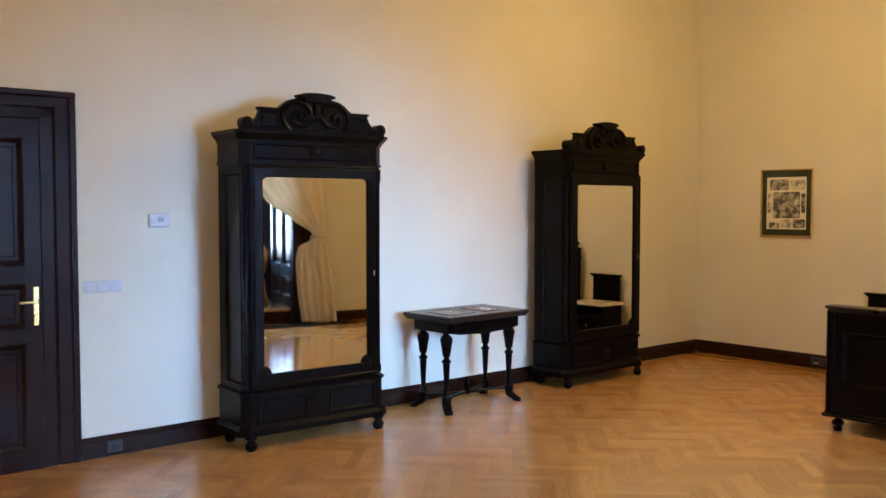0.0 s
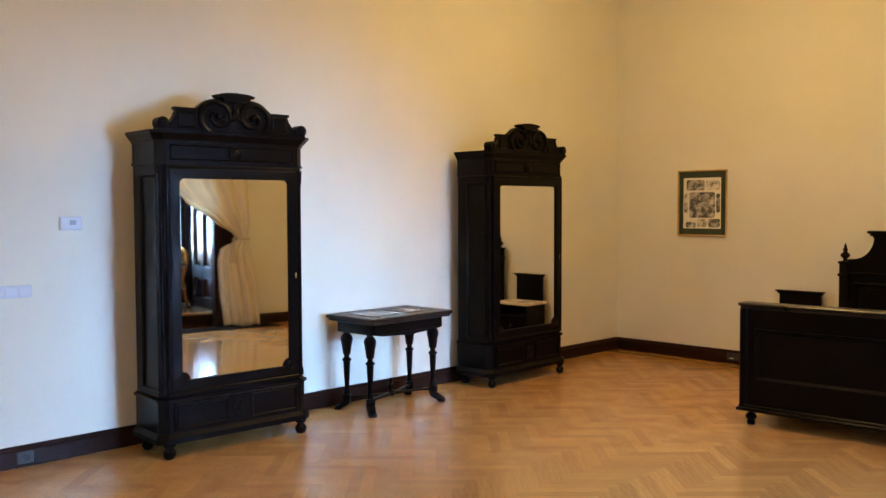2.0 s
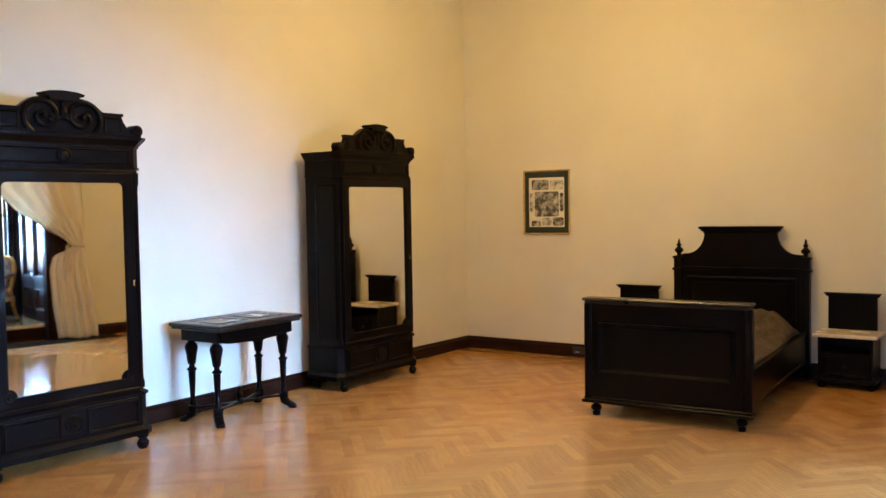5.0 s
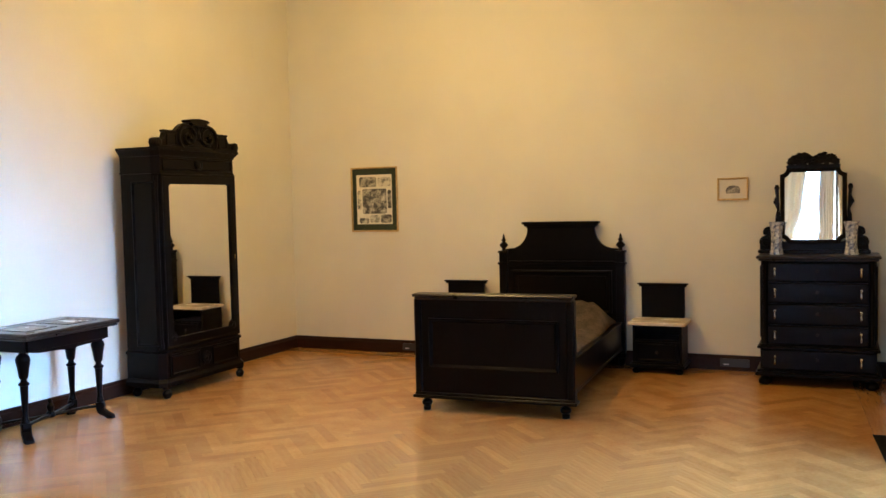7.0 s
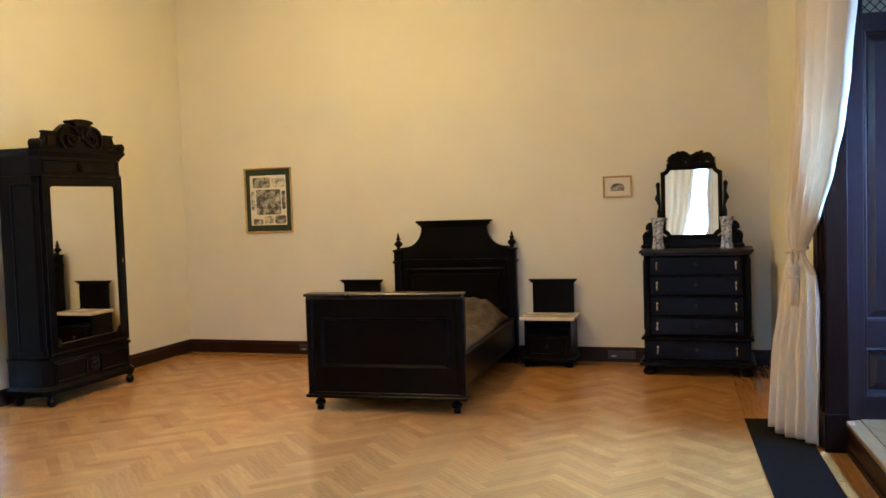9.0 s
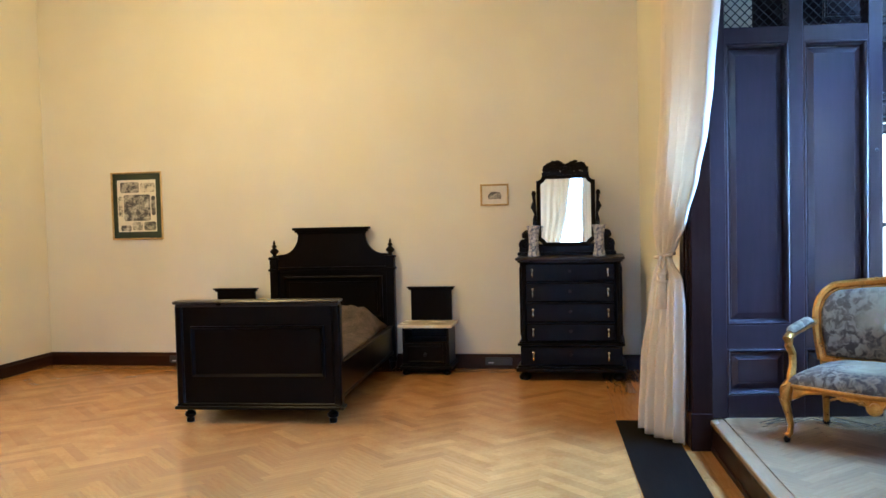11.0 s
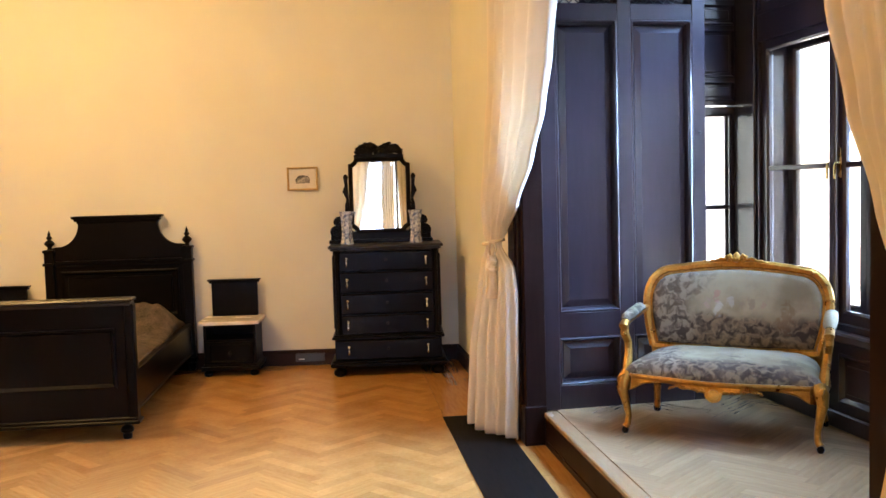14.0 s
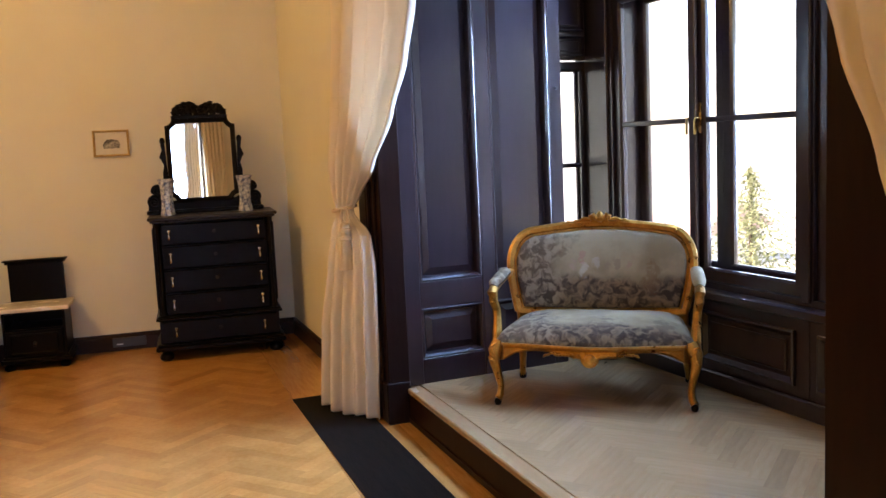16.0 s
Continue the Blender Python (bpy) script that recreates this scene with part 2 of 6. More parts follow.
TAP_BACK = tapestry("tapestry_back", 2, 0.595, ((-0.085, 0.635, 0.026, (0.48, 0.44, 0.36)), (-0.095, 0.705, 0.020, (0.33, 0.13, 0.10)), (-0.145, 0.66, 0.022, (0.36, 0.24, 0.18)), (-0.02, 0.675, 0.022, (0.36, 0.32, 0.27)),
    (0.095, 0.665, 0.022, (0.17, 0.115, 0.07)), (0.155, 0.655, 0.020, (0.30, 0.17, 0.12)), (0.04, 0.66, 0.018, (0.21, 0.145, 0.09)), (-0.27, 0.76, 0.030, (0.09, 0.055, 0.025)), (-0.31, 0.69, 0.036, (0.08, 0.048, 0.022)), (-0.20, 0.745, 0.022, (0.10, 0.062, 0.03)), (0.27, 0.60, 0.050, (0.15, 0.075, 0.026))))
TAP_SEAT = tapestry("tapestry_seat", 1, -0.185, ((-0.36, -0.19, 0.06, (0.10, 0.065, 0.03)), (0.0, -0.02, 0.06, (0.21, 0.165, 0.11)), (0.06, -0.24, 0.08, (0.07, 0.040, 0.020)), (0.34, -0.20, 0.07, (0.075, 0.045, 0.025)), (0.30, 0.05, 0.05, (0.25, 0.215, 0.16))))
PRINT_DARK = engraving("engraving_ink_dense", 14, 0.66, 0.98)
PRINT_LIGHT = engraving("engraving_ink_light", 16, 0.60, 0.82)
DELFT = engraving("blue_white_glaze", 42, 0.60, 0.92, (0.05, 0.075, 0.16), (0.70, 0.69, 0.64))
DELFT.node_tree.nodes["Principled BSDF"].inputs["Roughness"].default_value = 0.15


# ---- builders ----
def thing(name, m, label, category, group="", kind=""):
    ob = new(name)
    ob.empty_display_size = 0.1
    ob.matrix_basis = m
    return tagged(ob, label, category, group, kind)


def part(name, bm, material, parent=None, label="", smooth=False):
    me = bpy.data.meshes.new(name)
    bmesh.ops.recalc_face_normals(bm, faces=bm.faces)
    if smooth:
        for f in bm.faces:
            f.smooth = True
    bm.to_mesh(me)
    bm.free()
    if smooth:
        me.set_sharp_from_angle(angle=radians(38))
    me.materials.append(material)
    ob = new(name, me)
    if parent:
        ob.parent = parent
    if label:
        ob["label"] = label
    return ob


def structure(name, bm, material, label, category, smooth=False):
    return tagged(part(name, bm, material, None, "", smooth), label, category, "", "structure")


def box(bm, x0, x1, y0, y1, z0, z1, bevel=0.0, seg=1):
    m = Matrix.Translation(((x0 + x1) / 2, (y0 + y1) / 2, (z0 + z1) / 2)) @ Matrix.Diagonal((x1 - x0, y1 - y0, z1 - z0, 1))
    r = bmesh.ops.create_cube(bm, size=1, matrix=m)
    if bevel:
        es = list({e for v in r["verts"] for e in v.link_edges})
        bmesh.ops.bevel(bm, geom=es, offset=bevel, segments=seg, affect="EDGES", profile=0.5)
    return bm


def boxes(*rows, bevel=0.003):
    bm = bmesh.new()
    for r in rows:
        box(bm, *r, bevel)
    return bm


def lathe(bm, profile, seg=16, m=Matrix.Identity(4), sx=1.0, sy=1.0):
    """Turned shape from (radius, height) pairs, closed at both ends."""
    rings = []
    for r, z in profile:
        rings.append([bm.verts.new(m @ Vector((r * sx * math.cos(2 * math.pi * i / seg), r * sy * math.sin(2 * math.pi * i / seg), z))) for i in range(seg)])
    for a, b in zip(rings, rings[1:]):
        for i in range(seg):
            j = (i + 1) % seg
            bm.faces.new((a[i], a[j], b[j], b[i]))
    bm.faces.new(rings[0][::-1])
    bm.faces.new(rings[-1])
    return bm


def prism(bm, outline, y0, y1, bevel=0.0, m=Matrix.Identity(4)):
    """An outline in x, z drawn out from y0 to y1."""
    a = [bm.verts.new(m @ Vector((x, y0, z))) for x, z in outline]
    b = [bm.verts.new(m @ Vector((x, y1, z))) for x, z in outline]
    n = len(outline)
    fs = [bm.faces.new(a), bm.faces.new(b[::-1])]
    for i in range(n):
        fs.append(bm.faces.new((a[i], b[i], b[(i + 1) % n], a[(i + 1) % n])))
    if bevel:
        bmesh.ops.recalc_face_normals(bm, faces=fs)
        bmesh.ops.bevel(bm, geom=list(fs[0].edges) + list(fs[1].edges), offset=bevel, segments=1, affect="EDGES")
    return bm


def tube(bm, pts, radii, seg=8, flat=1.0):
    """A round rod along points; radii one number or one a point."""
    pts = [Vector(p) for p in pts]
    if not isinstance(radii, (list, tuple)):
        radii = [radii] * len(pts)
    rings, side = [], None
    for i, p in enumerate(pts):
        d = (pts[min(i + 1, len(pts) - 1)] - pts[max(i - 1, 0)]).normalized()
        if side is None:
            side = d.cross(Vector((0, 0, 1)) if abs(d.z) < 0.9 else Vector((0, 1, 0))).normalized()
        side = (side - d * side.dot(d)).normalized()
        up = d.cross(side)
        rings.append([bm.verts.new(p + radii[i] * (math.cos(2 * math.pi * k / seg) * side + flat * math.sin(2 * math.pi * k / seg) * up)) for k in range(seg)])
    for a, b in zip(rings, rings[1:]):
        for i in range(seg):
            j = (i + 1) % seg
            bm.faces.new((a[i], a[j], b[j], b[i]))
    bm.faces.new(rings[0][::-1])
    bm.faces.new(rings[-1])
    return bm


def ring(bm, outer, profile, closed=True, axis="y"):
    """A mitred moulding round an outline of (x, z) points. profile: (inward, y) pairs."""
    n = len(outer)
    cx, cz = sum(p[0] for p in outer) / n, sum(p[1] for p in outer) / n
    rows = []
    for i in range(n):
        p, q, r = Vector(outer[i - 1]), Vector(outer[i]), Vector(outer[(i + 1) % n])
        d1, d2 = (q - p).normalized(), (r - q).normalized()
        n1, n2 = Vector((-d1.y, d1.x)), Vector((-d2.y, d2.x))
        if n1.dot(Vector((cx, cz)) - (p + q) / 2) < 0:
            n1 = -n1
        if n2.dot(Vector((cx, cz)) - (q + r) / 2) < 0:
            n2 = -n2
        k = (n1 + n2) / max(0.3, 1 + n1.dot(n2))
        rows.append([bm.verts.new((q.x + k.x * a, y, q.y + k.y * a)) for a, y in profile])
    m = len(profile)
    for i in range(n):
        a, b = rows[i], rows[(i + 1) % n]
        for j in range(m):
            bm.faces.new((a[j], a[(j + 1) % m], b[(j + 1) % m], b[j]))
    return bm


def rect(x0, x1, z0, z1):
    return [(x0, z0), (x1, z0), (x1, z1), (x0, z1)]


def arc(cx, cz, r, a0, a1, n=8, rz=None):
    return [(cx + r * math.cos(radians(a0 + (a1 - a0) * i / n)), cz + (rz or r) * math.sin(radians(a0 + (a1 - a0) * i / n))) for i in range(n + 1)]


def rounded(x0, x1, z0, z1, r, n=6):
    return arc(x1 - r, z0 + r, r, -90, 0, n) + arc(x1 - r, z1 - r, r, 0, 90, n) + arc(x0 + r, z1 - r, r, 90, 180, n) + arc(x0 + r, z0 + r, r, 180, 270, n)


def moved(bm, m):
    bmesh.ops.transform(bm, matrix=m, verts=bm.verts)
    return bm


def panel_bm(x0, x1, z0, z1, y, depth=0.012, lip=0.03, raised=True):
    """A framed field: moulding round it and a raised centre; front towards -y, set on the plane y."""
    bm = bmesh.new()
    ring(bm, rect(x0, x1, z0, z1), [(0, y + 0.002), (0, y - depth), (lip * 0.35, y - depth * 1.25), (lip * 0.7, y - depth * 0.5), (lip, y + 0.002)])
    if raised:
        i = lip * 1.6
        box(bm, x0 + i, x1 - i, y - depth * 0.55, y + 0.002, z0 + i, z1 - i, depth * 0.5)
    return bm


# ---- the room ----
H = 4.1
WALL_SKEW = Matrix.Translation((6.09, 0, 0)) @ Matrix.Rotation(radians(4.6), 4, "Z")   # the window wall is out of square; local -y runs along it
BACK = -12.0
NORTH = 0.115
WEST = Matrix.Translation((-0.06, 0.13, 0)) @ Matrix.Rotation(radians(-0.9), 4, "Z")   # the wardrobe wall, also a little out of square

bm = boxes((-0.3, 6.62, NORTH, NORTH + 0.3, -0.2, H), bevel=0)
structure("wall_north", bm, PAINT, "warm cream painted plaster wall behind the bed", "wall")
bm = boxes((-0.3, 0, -6.91, 0.2, -0.2, H), (-0.3, 0, BACK - 0.5, -7.93, -0.2, H), (-0.3, 0, -7.93, -6.91, 2.24, H), bevel=0)
structure("wall_west", moved(bm, WEST), PAINT, "cream painted plaster wall behind the wardrobes", "wall")
bm = boxes((0, 0.42, -2.46, 0.4, -0.2, H), (0, 0.42, -13.0, -6.72, -0.2, H), (0, 0.42, -6.72, -2.46, 3.55, H), bevel=0)
structure("wall_east", moved(bm, WALL_SKEW), PAINT, "cream painted plaster wall with the opening to the bay", "wall")
bm = boxes((-0.5, 4.15, BACK - 0.3, BACK, -0.2, H), (5.75, 7.3, BACK - 0.3, BACK, -0.2, H), (4.15, 5.75, BACK - 0.3, BACK, -0.2, 0.75), (4.15, 5.75, BACK - 0.3, BACK, 3.1, H), bevel=0)
structure("wall_south", bm, PAINT, "cream painted wall with a curtained window", "wall")
bm = boxes((-0.6, 6.75, BACK - 0.3, 0.45, H, H + 0.3), bevel=0)
structure("ceiling", bm, CEIL, "plain off-white plaster ceiling", "ceiling")
bm = boxes((-0.6, 6.9, BACK - 0.3, 0.45, -0.3, -0.012), bevel=0)
FLOOR = structure("floor", bm, SUBFLOOR, "honey oak herringbone parquet floor, varnished and glossy", "floor")

SKIRT_PROFILE = [(0, 0), (0.026, 0), (0.026, 0.104), (0.018, 0.113), (0.018, 0.127), (0.010, 0.136), (0, 0.136)]


def skirting(length, m):
    """A moulded board along local x, thickness towards -y."""
    bm = bmesh.new()
    a = [bm.verts.new((0, -t, z)) for t, z in SKIRT_PROFILE]
    b = [bm.verts.new((length, -t, z)) for t, z in SKIRT_PROFILE]
    bm.faces.new(a)
    bm.faces.new(b[::-1])
    for i in range(len(a)):
        j = (i + 1) % len(a)
        bm.faces.new((a[i], b[i], b[j], a[j]))
    ob = structure("baseboard", bm, SKIRT, "dark stained wooden skirting board along the wall", "skirting board")
    ob.matrix_basis = m
    return ob


skirting(6.16, pose(-0.06, NORTH, 0))
skirting(6.77, WEST @ pose(0, -6.785, 0, 0, 0, 90))
skirting(4.0, WEST @ pose(0, BACK, 0, 0, 0, 90))
skirting(2.56, WALL_SKEW @ pose(0, 0.10, 0, 0, 0, -90))
skirting(5.2, WALL_SKEW @ pose(0, -6.74, 0, 0, 0, -90))


def wall_socket(m, name, label, wide=0.16):
    th = thing(name, m, label, "wall socket")
    part("plate", boxes((-wide / 2, wide / 2, -0.012, 0, 0, 0.075), bevel=0.004), GREYPLASTIC, th)
    bm = bmesh.new()
    lathe(bm, [(0.026, 0), (0.026, 0.006), (0.018, 0.006), (0.016, -0.004)], 20, Matrix.Translation((0.0, -0.012, 0.038)) @ Matrix.Rotation(radians(90), 4, "X"))
    part("socket_face", bm, WIRE, th)
    return th


wall_socket(WEST @ pose(0.026, -6.575, 0.025, 0, 0, 90), "wall_socket", "dark grey wall socket set in the skirting board", 0.1)
for _x, _l in ((1.46, 0.30), (4.73, 0.26)):
    th = thing("floor_outlet", pose(_x, NORTH - 0.026, 0.032), "dark grey outlet strip mounted on the skirting board", "outlet")
    part("housing", boxes((-_l / 2, _l / 2, -0.016, 0, 0, 0.075), bevel=0.004), GREYPLASTIC, th)
    part("indicator", boxes((-_l / 2 + 0.03, -_l / 2 + 0.08, -0.019, -0.016, 0.02, 0.028), bevel=0.001), PLASTIC, th)

th = thing("light_switch", WEST @ pose(0.0, -6.625, 1.071, 0, 0, 90), "white triple rocker light switch on the wall", "light switch")
part("frame", boxes((-0.125, 0.125, -0.012, 0, 0, 0.078), bevel=0.004), PLASTIC, th)
for _i in range(3):
    part("rocker", boxes((-0.118 + 0.08 * _i, -0.042 + 0.08 * _i, -0.019, -0.012, 0.008, 0.07), bevel=0.004), PLASTIC, th)
th = thing("thermostat", WEST @ pose(0.0, -6.25, 1.489, 0, 0, 90), "white plastic room thermostat box on the wall", "thermostat")
part("case", boxes((-0.07, 0.07, -0.03, 0, 0, 0.088), bevel=0.006), PLASTIC, th)
part("display", boxes((-0.012, 0.03, -0.032, -0.03, 0.035, 0.065), bevel=0.001), LIGHTGREY, th)
part("dial", boxes((-0.058, -0.026, -0.034, -0.03, 0.03, 0.06), bevel=0.002), PLASTIC, th)

# door in the west wall
d = thing("door_1", WEST @ pose(0, -7.42, 0, 0, 0, 90) @ Matrix.Diagonal((1, 1, 1.012, 1)), "closed dark brown panelled wooden door with brass handle", "door", kind="structure")
bm = bmesh.new()
box(bm, -0.42, 0.42, -0.01, 0.04, -0.01, 2.14, 0.004)
# Unseen block behind the leaf, added to stop light leaking under the door.
box(bm, -0.50, 0.50, 0.12, 0.30, -0.1, 2.2)
leaf = part("door_leaf", bm, DOORWOOD, d)
for z0, z1 in ((0.12, 0.78), (0.87, 1.14), (1.25, 2.02)):
    for x0, x1 in ((-0.32, -0.04), (0.04, 0.32)):
        part("panel", panel_bm(x0, x1, z0, z1, -0.010, 0.014, 0.035), DOORWOOD, leaf)
bm = bmesh.new()
for s in (-1, 1):
    box(bm, *sorted((s * 0.42, s * 0.51)), -0.012, 0.10, 0, 2.21, 0.003)
    box(bm, *sorted((s * 0.50, s * 0.625)), -0.035, 0.0, 0, 2.30, 0.008)
    box(bm, *sorted((s * 0.585, s * 0.630)), -0.05, 0.0, 0, 2.305, 0.008)
box(bm, -0.51, 0.51, -0.012, 0.10, 2.14, 2.21, 0.003)
box(bm, -0.625, 0.625, -0.0345, 0.0, 2.205, 2.2995, 0.008)
box(bm, -0.632, 0.632, -0.052, 0.0, 2.27, 2.31, 0.008)
part("door_frame", bm, DOORWOOD, d)
bm = bmesh.new()
box(bm, 0.365, 0.400, -0.018, -0.010, 0.88, 1.12, 0.004)
h = part("handle_plate", bm, BRASS, d, "brass back plate")
bm = bmesh.new()
tube(bm, [(0.383, -0.015, 1.03), (0.383, -0.06, 1.03), (0.375, -0.068, 1.03), (0.33, -0.068, 1.03), (0.275, -0.064, 1.028)], [0.009, 0.009, 0.010, 0.009, 0.008], 10)
part("lever", bm, BRASS, h, "", True)

# window behind the camera
w = thing("window_2", pose(4.95, BACK - 0.1, 0), "tall white daylight window between cream curtains", "window", kind="structure")
bm = bmesh.new()
ring(bm, rect(-0.8, 0.8, 0.75, 3.1), [(0, -0.05), (0, 0.03), (0.08, 0.03), (0.08, -0.05)])
part("window_frame", bm, MAHOG, w)
# Mullion at 0.33; strip at 0.64 added to darken the gap between curtains.
for _x in (0.33, 0.64):
    part("mullion", boxes((_x - 0.03, _x + 0.03, -0.04, 0.07, 0.80, 3.05), bevel=0.004), MAHOG, w)
g = part("pane", boxes((-0.72, 0.72, -0.012, -0.008, 0.83, 3.02), bevel=0), GLASS, w)
g.visible_shadow = False
bm = bmesh.new()
box(bm, -0.1, 1.72, -3.75, 0.6, 3.52, 3.8)
structure("ceiling_bay", moved(bm, ALCOVE), CEIL, "plain ceiling of the window bay", "ceiling")


# ---- the bay ----
PZ = 0.20
E0 = WALL_SKEW @ Vector((0.107, -2.72, 0))
E1 = WALL_SKEW @ Vector((0.107, -5.98, 0))
A = lambda u, v: ALCOVE @ Vector((u, -v, 0))
PLAT = [E0, E1, A(0.05, 3.45), A(1.45, 3.45), A(1.45, -0.45), A(0.02, -0.45)]
bm = bmesh.new()
lo = [bm.verts.new((p.x, p.y, -0.15)) for p in PLAT]
hi = [bm.verts.new((p.x, p.y, PZ - 0.012)) for p in PLAT]
bm.faces.new(hi)
bm.faces.new(lo[::-1])
for i in range(len(PLAT)):
    j = (i + 1) % len(PLAT)
    bm.faces.new((lo[i], lo[j], hi[j], hi[i]))
PLATFORM = structure("platform", bm, SUBFLOOR, "raised bay platform of pale herringbone parquet, one step high", "platform")
# riser and nosing
bm = boxes((0.085, 0.105, -5.975, -2.745, 0.0, 0.165), (0.078, 0.105, -5.974, -2.746, 0.0, 0.035), bevel=0.003)
structure("platform_riser", moved(bm, WALL_SKEW), DOORWOOD, "dark stained wooden riser of the bay step", "step riser")
bm = boxes((0.078, 0.165, -5.975, -2.745, 0.166, PZ), bevel=0.006)
structure("platform_nosing", moved(bm, WALL_SKEW), surface("nosing_oak", (0.32, 0.20, 0.090), (0.41, 0.265, 0.130), 0.25, 5, 0.03, coat=0.3, stretch=(1, 0.2, 1)), "pale oak edge board of the bay step", "step edge")


def jamb(y0, y1, name, dx=0.0):
    """Dark pilaster at the side of the opening, with plinth and reeded face."""
    bm = bmesh.new()
    box(bm, -0.030, 0.098, y0, y1, 0, 3.55, 0.006)
    box(bm, -0.042, 0.10, y0 - 0.006, y1 + 0.006, 0, 0.24, 0.008)
    w = y1 - y0
    box(bm, -0.045, 0.0, y0 + w * 0.22, y0 + w * 0.36, 0.24, 3.5, 0.006)
    box(bm, -0.045, 0.0, y0 + w * 0.64, y0 + w * 0.78, 0.24, 3.5, 0.006)
    moved(bm, Matrix.Translation((dx, 0, 0)))
    return structure(name, moved(bm, WALL_SKEW), DOORWOOD, "dark brown wooden pilaster framing the bay opening", "door frame")


jamb(-2.742, -2.462, "trim_1")
jamb(-6.69, -5.71, "trim_2", 0.262)
bm = boxes((-0.012, 0.40, -6.7185, -6.692, 0, 3.55), bevel=0.004)
structure("trim_4", moved(bm, WALL_SKEW), DOORWOOD, "dark brown wooden lining of the bay opening", "door frame")
bm = boxes((-0.03, 0.425, -5.98, -2.744, 3.30, 3.549), bevel=0.006)
structure("trim_3", moved(bm, WALL_SKEW), DOORWOOD, "dark brown wooden lintel over the bay opening", "lintel")


def panelled_partition(m, name, flip=1):
    """Tall wall of stiles and rails: low panels, high panels, wire grilles over them."""
    pw = thing(name, m, "tall dark polished panelled partition with wire grilles above", "wall panelling", kind="structure")
    xs = [(0.0, 0.10), (0.490, 0.575), (0.965, 1.05)]
    zs = [(PZ, 0.345), (0.635, 0.785), (2.525, 2.62), (3.38, 3.5)]
    for a, b in xs:
        part("stile", boxes((a, b, 0.0, 0.12, PZ, 3.5), bevel=0.004), MAHOG, pw)
    for x0, x1 in ((0.10, 0.490), (0.575, 0.965)):
        for a, b in zs:
            part("rail", boxes((x0, x1, 0.002, 0.118, a, b), bevel=0.003), MAHOG, pw)
        for z0, z1 in ((0.345, 0.635), (0.785, 2.525)):
            bm = bmesh.new()
            box(bm, x0, x1, 0.05, 0.07, z0, z1)
            ring(bm, rect(x0, x1, z0, z1), [(0, 0.05), (0, 0.003), (0.010, -0.001), (0.022, 0.016), (0.030, 0.05)])
            i = 0.040
            prof = [(0, 0.051), (0, 0.047), (0.034, 0.034), (0.036, 0.051)]
            ring(bm, rect(x0 + i, x1 - i, z0 + i, z1 - i), prof)
            box(bm, x0 + i + 0.033, x1 - i - 0.033, 0.033, 0.052, z0 + i + 0.033, z1 - i - 0.033)
            part("panel", bm, MAHOG, pw)
        # diamond wire grille
        z0, z1 = 2.62, 3.38
        bm = bmesh.new()
        wd, step = x1 - x0, 0.058
        n = int((wd + z1 - z0) / step) + 1
        for k in range(n):
            c = k * step
            a = (min(c, wd), max(0, c - wd))
            b = (max(0, c - (z1 - z0)), min(c, z1 - z0))
            if abs(a[0] - b[0]) < 0.01:
                continue
            tube(bm, [(x0 + a[0], 0.040, z0 + a[1]), (x0 + b[0], 0.040, z0 + b[1])], 0.0035, 5)
            tube(bm, [(x1 - a[0], 0.048, z0 + a[1]), (x1 - b[0], 0.048, z0 + b[1])], 0.0035, 5)
        part("grille", bm, WIRE, pw, "diamond wire grille")
    bm = bmesh.new()
    lathe(bm, [(0.006, 0), (0.010, 0.006), (0.009, 0.014), (0.004, 0.016)], 10, Matrix.Translation((1.01, 0, 1.85)) @ Matrix.Rotation(radians(90), 4, "X"))
    part("stud", bm, WIRE, pw)
    return pw


panelled_partition(ALCOVE, "partition_1")
part("grille_backing", boxes((0.01, 1.045, 0.30, 0.32, 2.4, 3.5), bevel=0), MAHOG, bpy.data.objects["partition_1"])


def casement(th, x0, x1, z0, z1, y, bar, side, w=0.055, handle=True):
    """One glazed leaf: frame, cross bar, two panes, a brass handle."""
    bm = bmesh.new()
    ring(bm, rect(x0, x1, z0, z1), [(0, y), (0, y + 0.045), (w - 0.008, y + 0.045), (w, y + 0.030), (w, y + 0.012), (w - 0.012, y)])
    lf = part("leaf", bm, MAHOG, th)
    if bar:
        part("glazing_bar", boxes((x0 + w - 0.002, x1 - w + 0.002, y + 0.006, y + 0.040, bar - 0.014, bar + 0.014), bevel=0.004), MAHOG, lf)
    spans = ((z0 + w, bar - 0.014), (bar + 0.014, z1 - w)) if bar else ((z0 + w, z1 - w),)
    for a, b in spans:
        g = part("pane", boxes((x0 + w - 0.004, x1 - w + 0.004, y + 0.020, y + 0.024, a - 0.004, b + 0.004), bevel=0), GLASS, lf)
        g.visible_shadow = False
    if handle:
        hx = x1 - w / 2 if side > 0 else x0 + w / 2
        bm = bmesh.new()
        box(bm, hx - 0.012, hx + 0.012, y - 0.008, y, bar - 0.07, bar + 0.09, 0.003)
        tube(bm, [(hx, y, bar + 0.01), (hx, y - 0.03, bar + 0.01), (hx, y - 0.036, bar - 0.005), (hx, y - 0.036, bar - 0.075)], 0.007, 8)
        part("handle", bm, BRASS, lf, "brass window handle", True)
    return lf


FRONT = ALCOVE @ pose(1.41, 0, 0, 0, 0, -90)     # x runs along the windows, -y faces the room


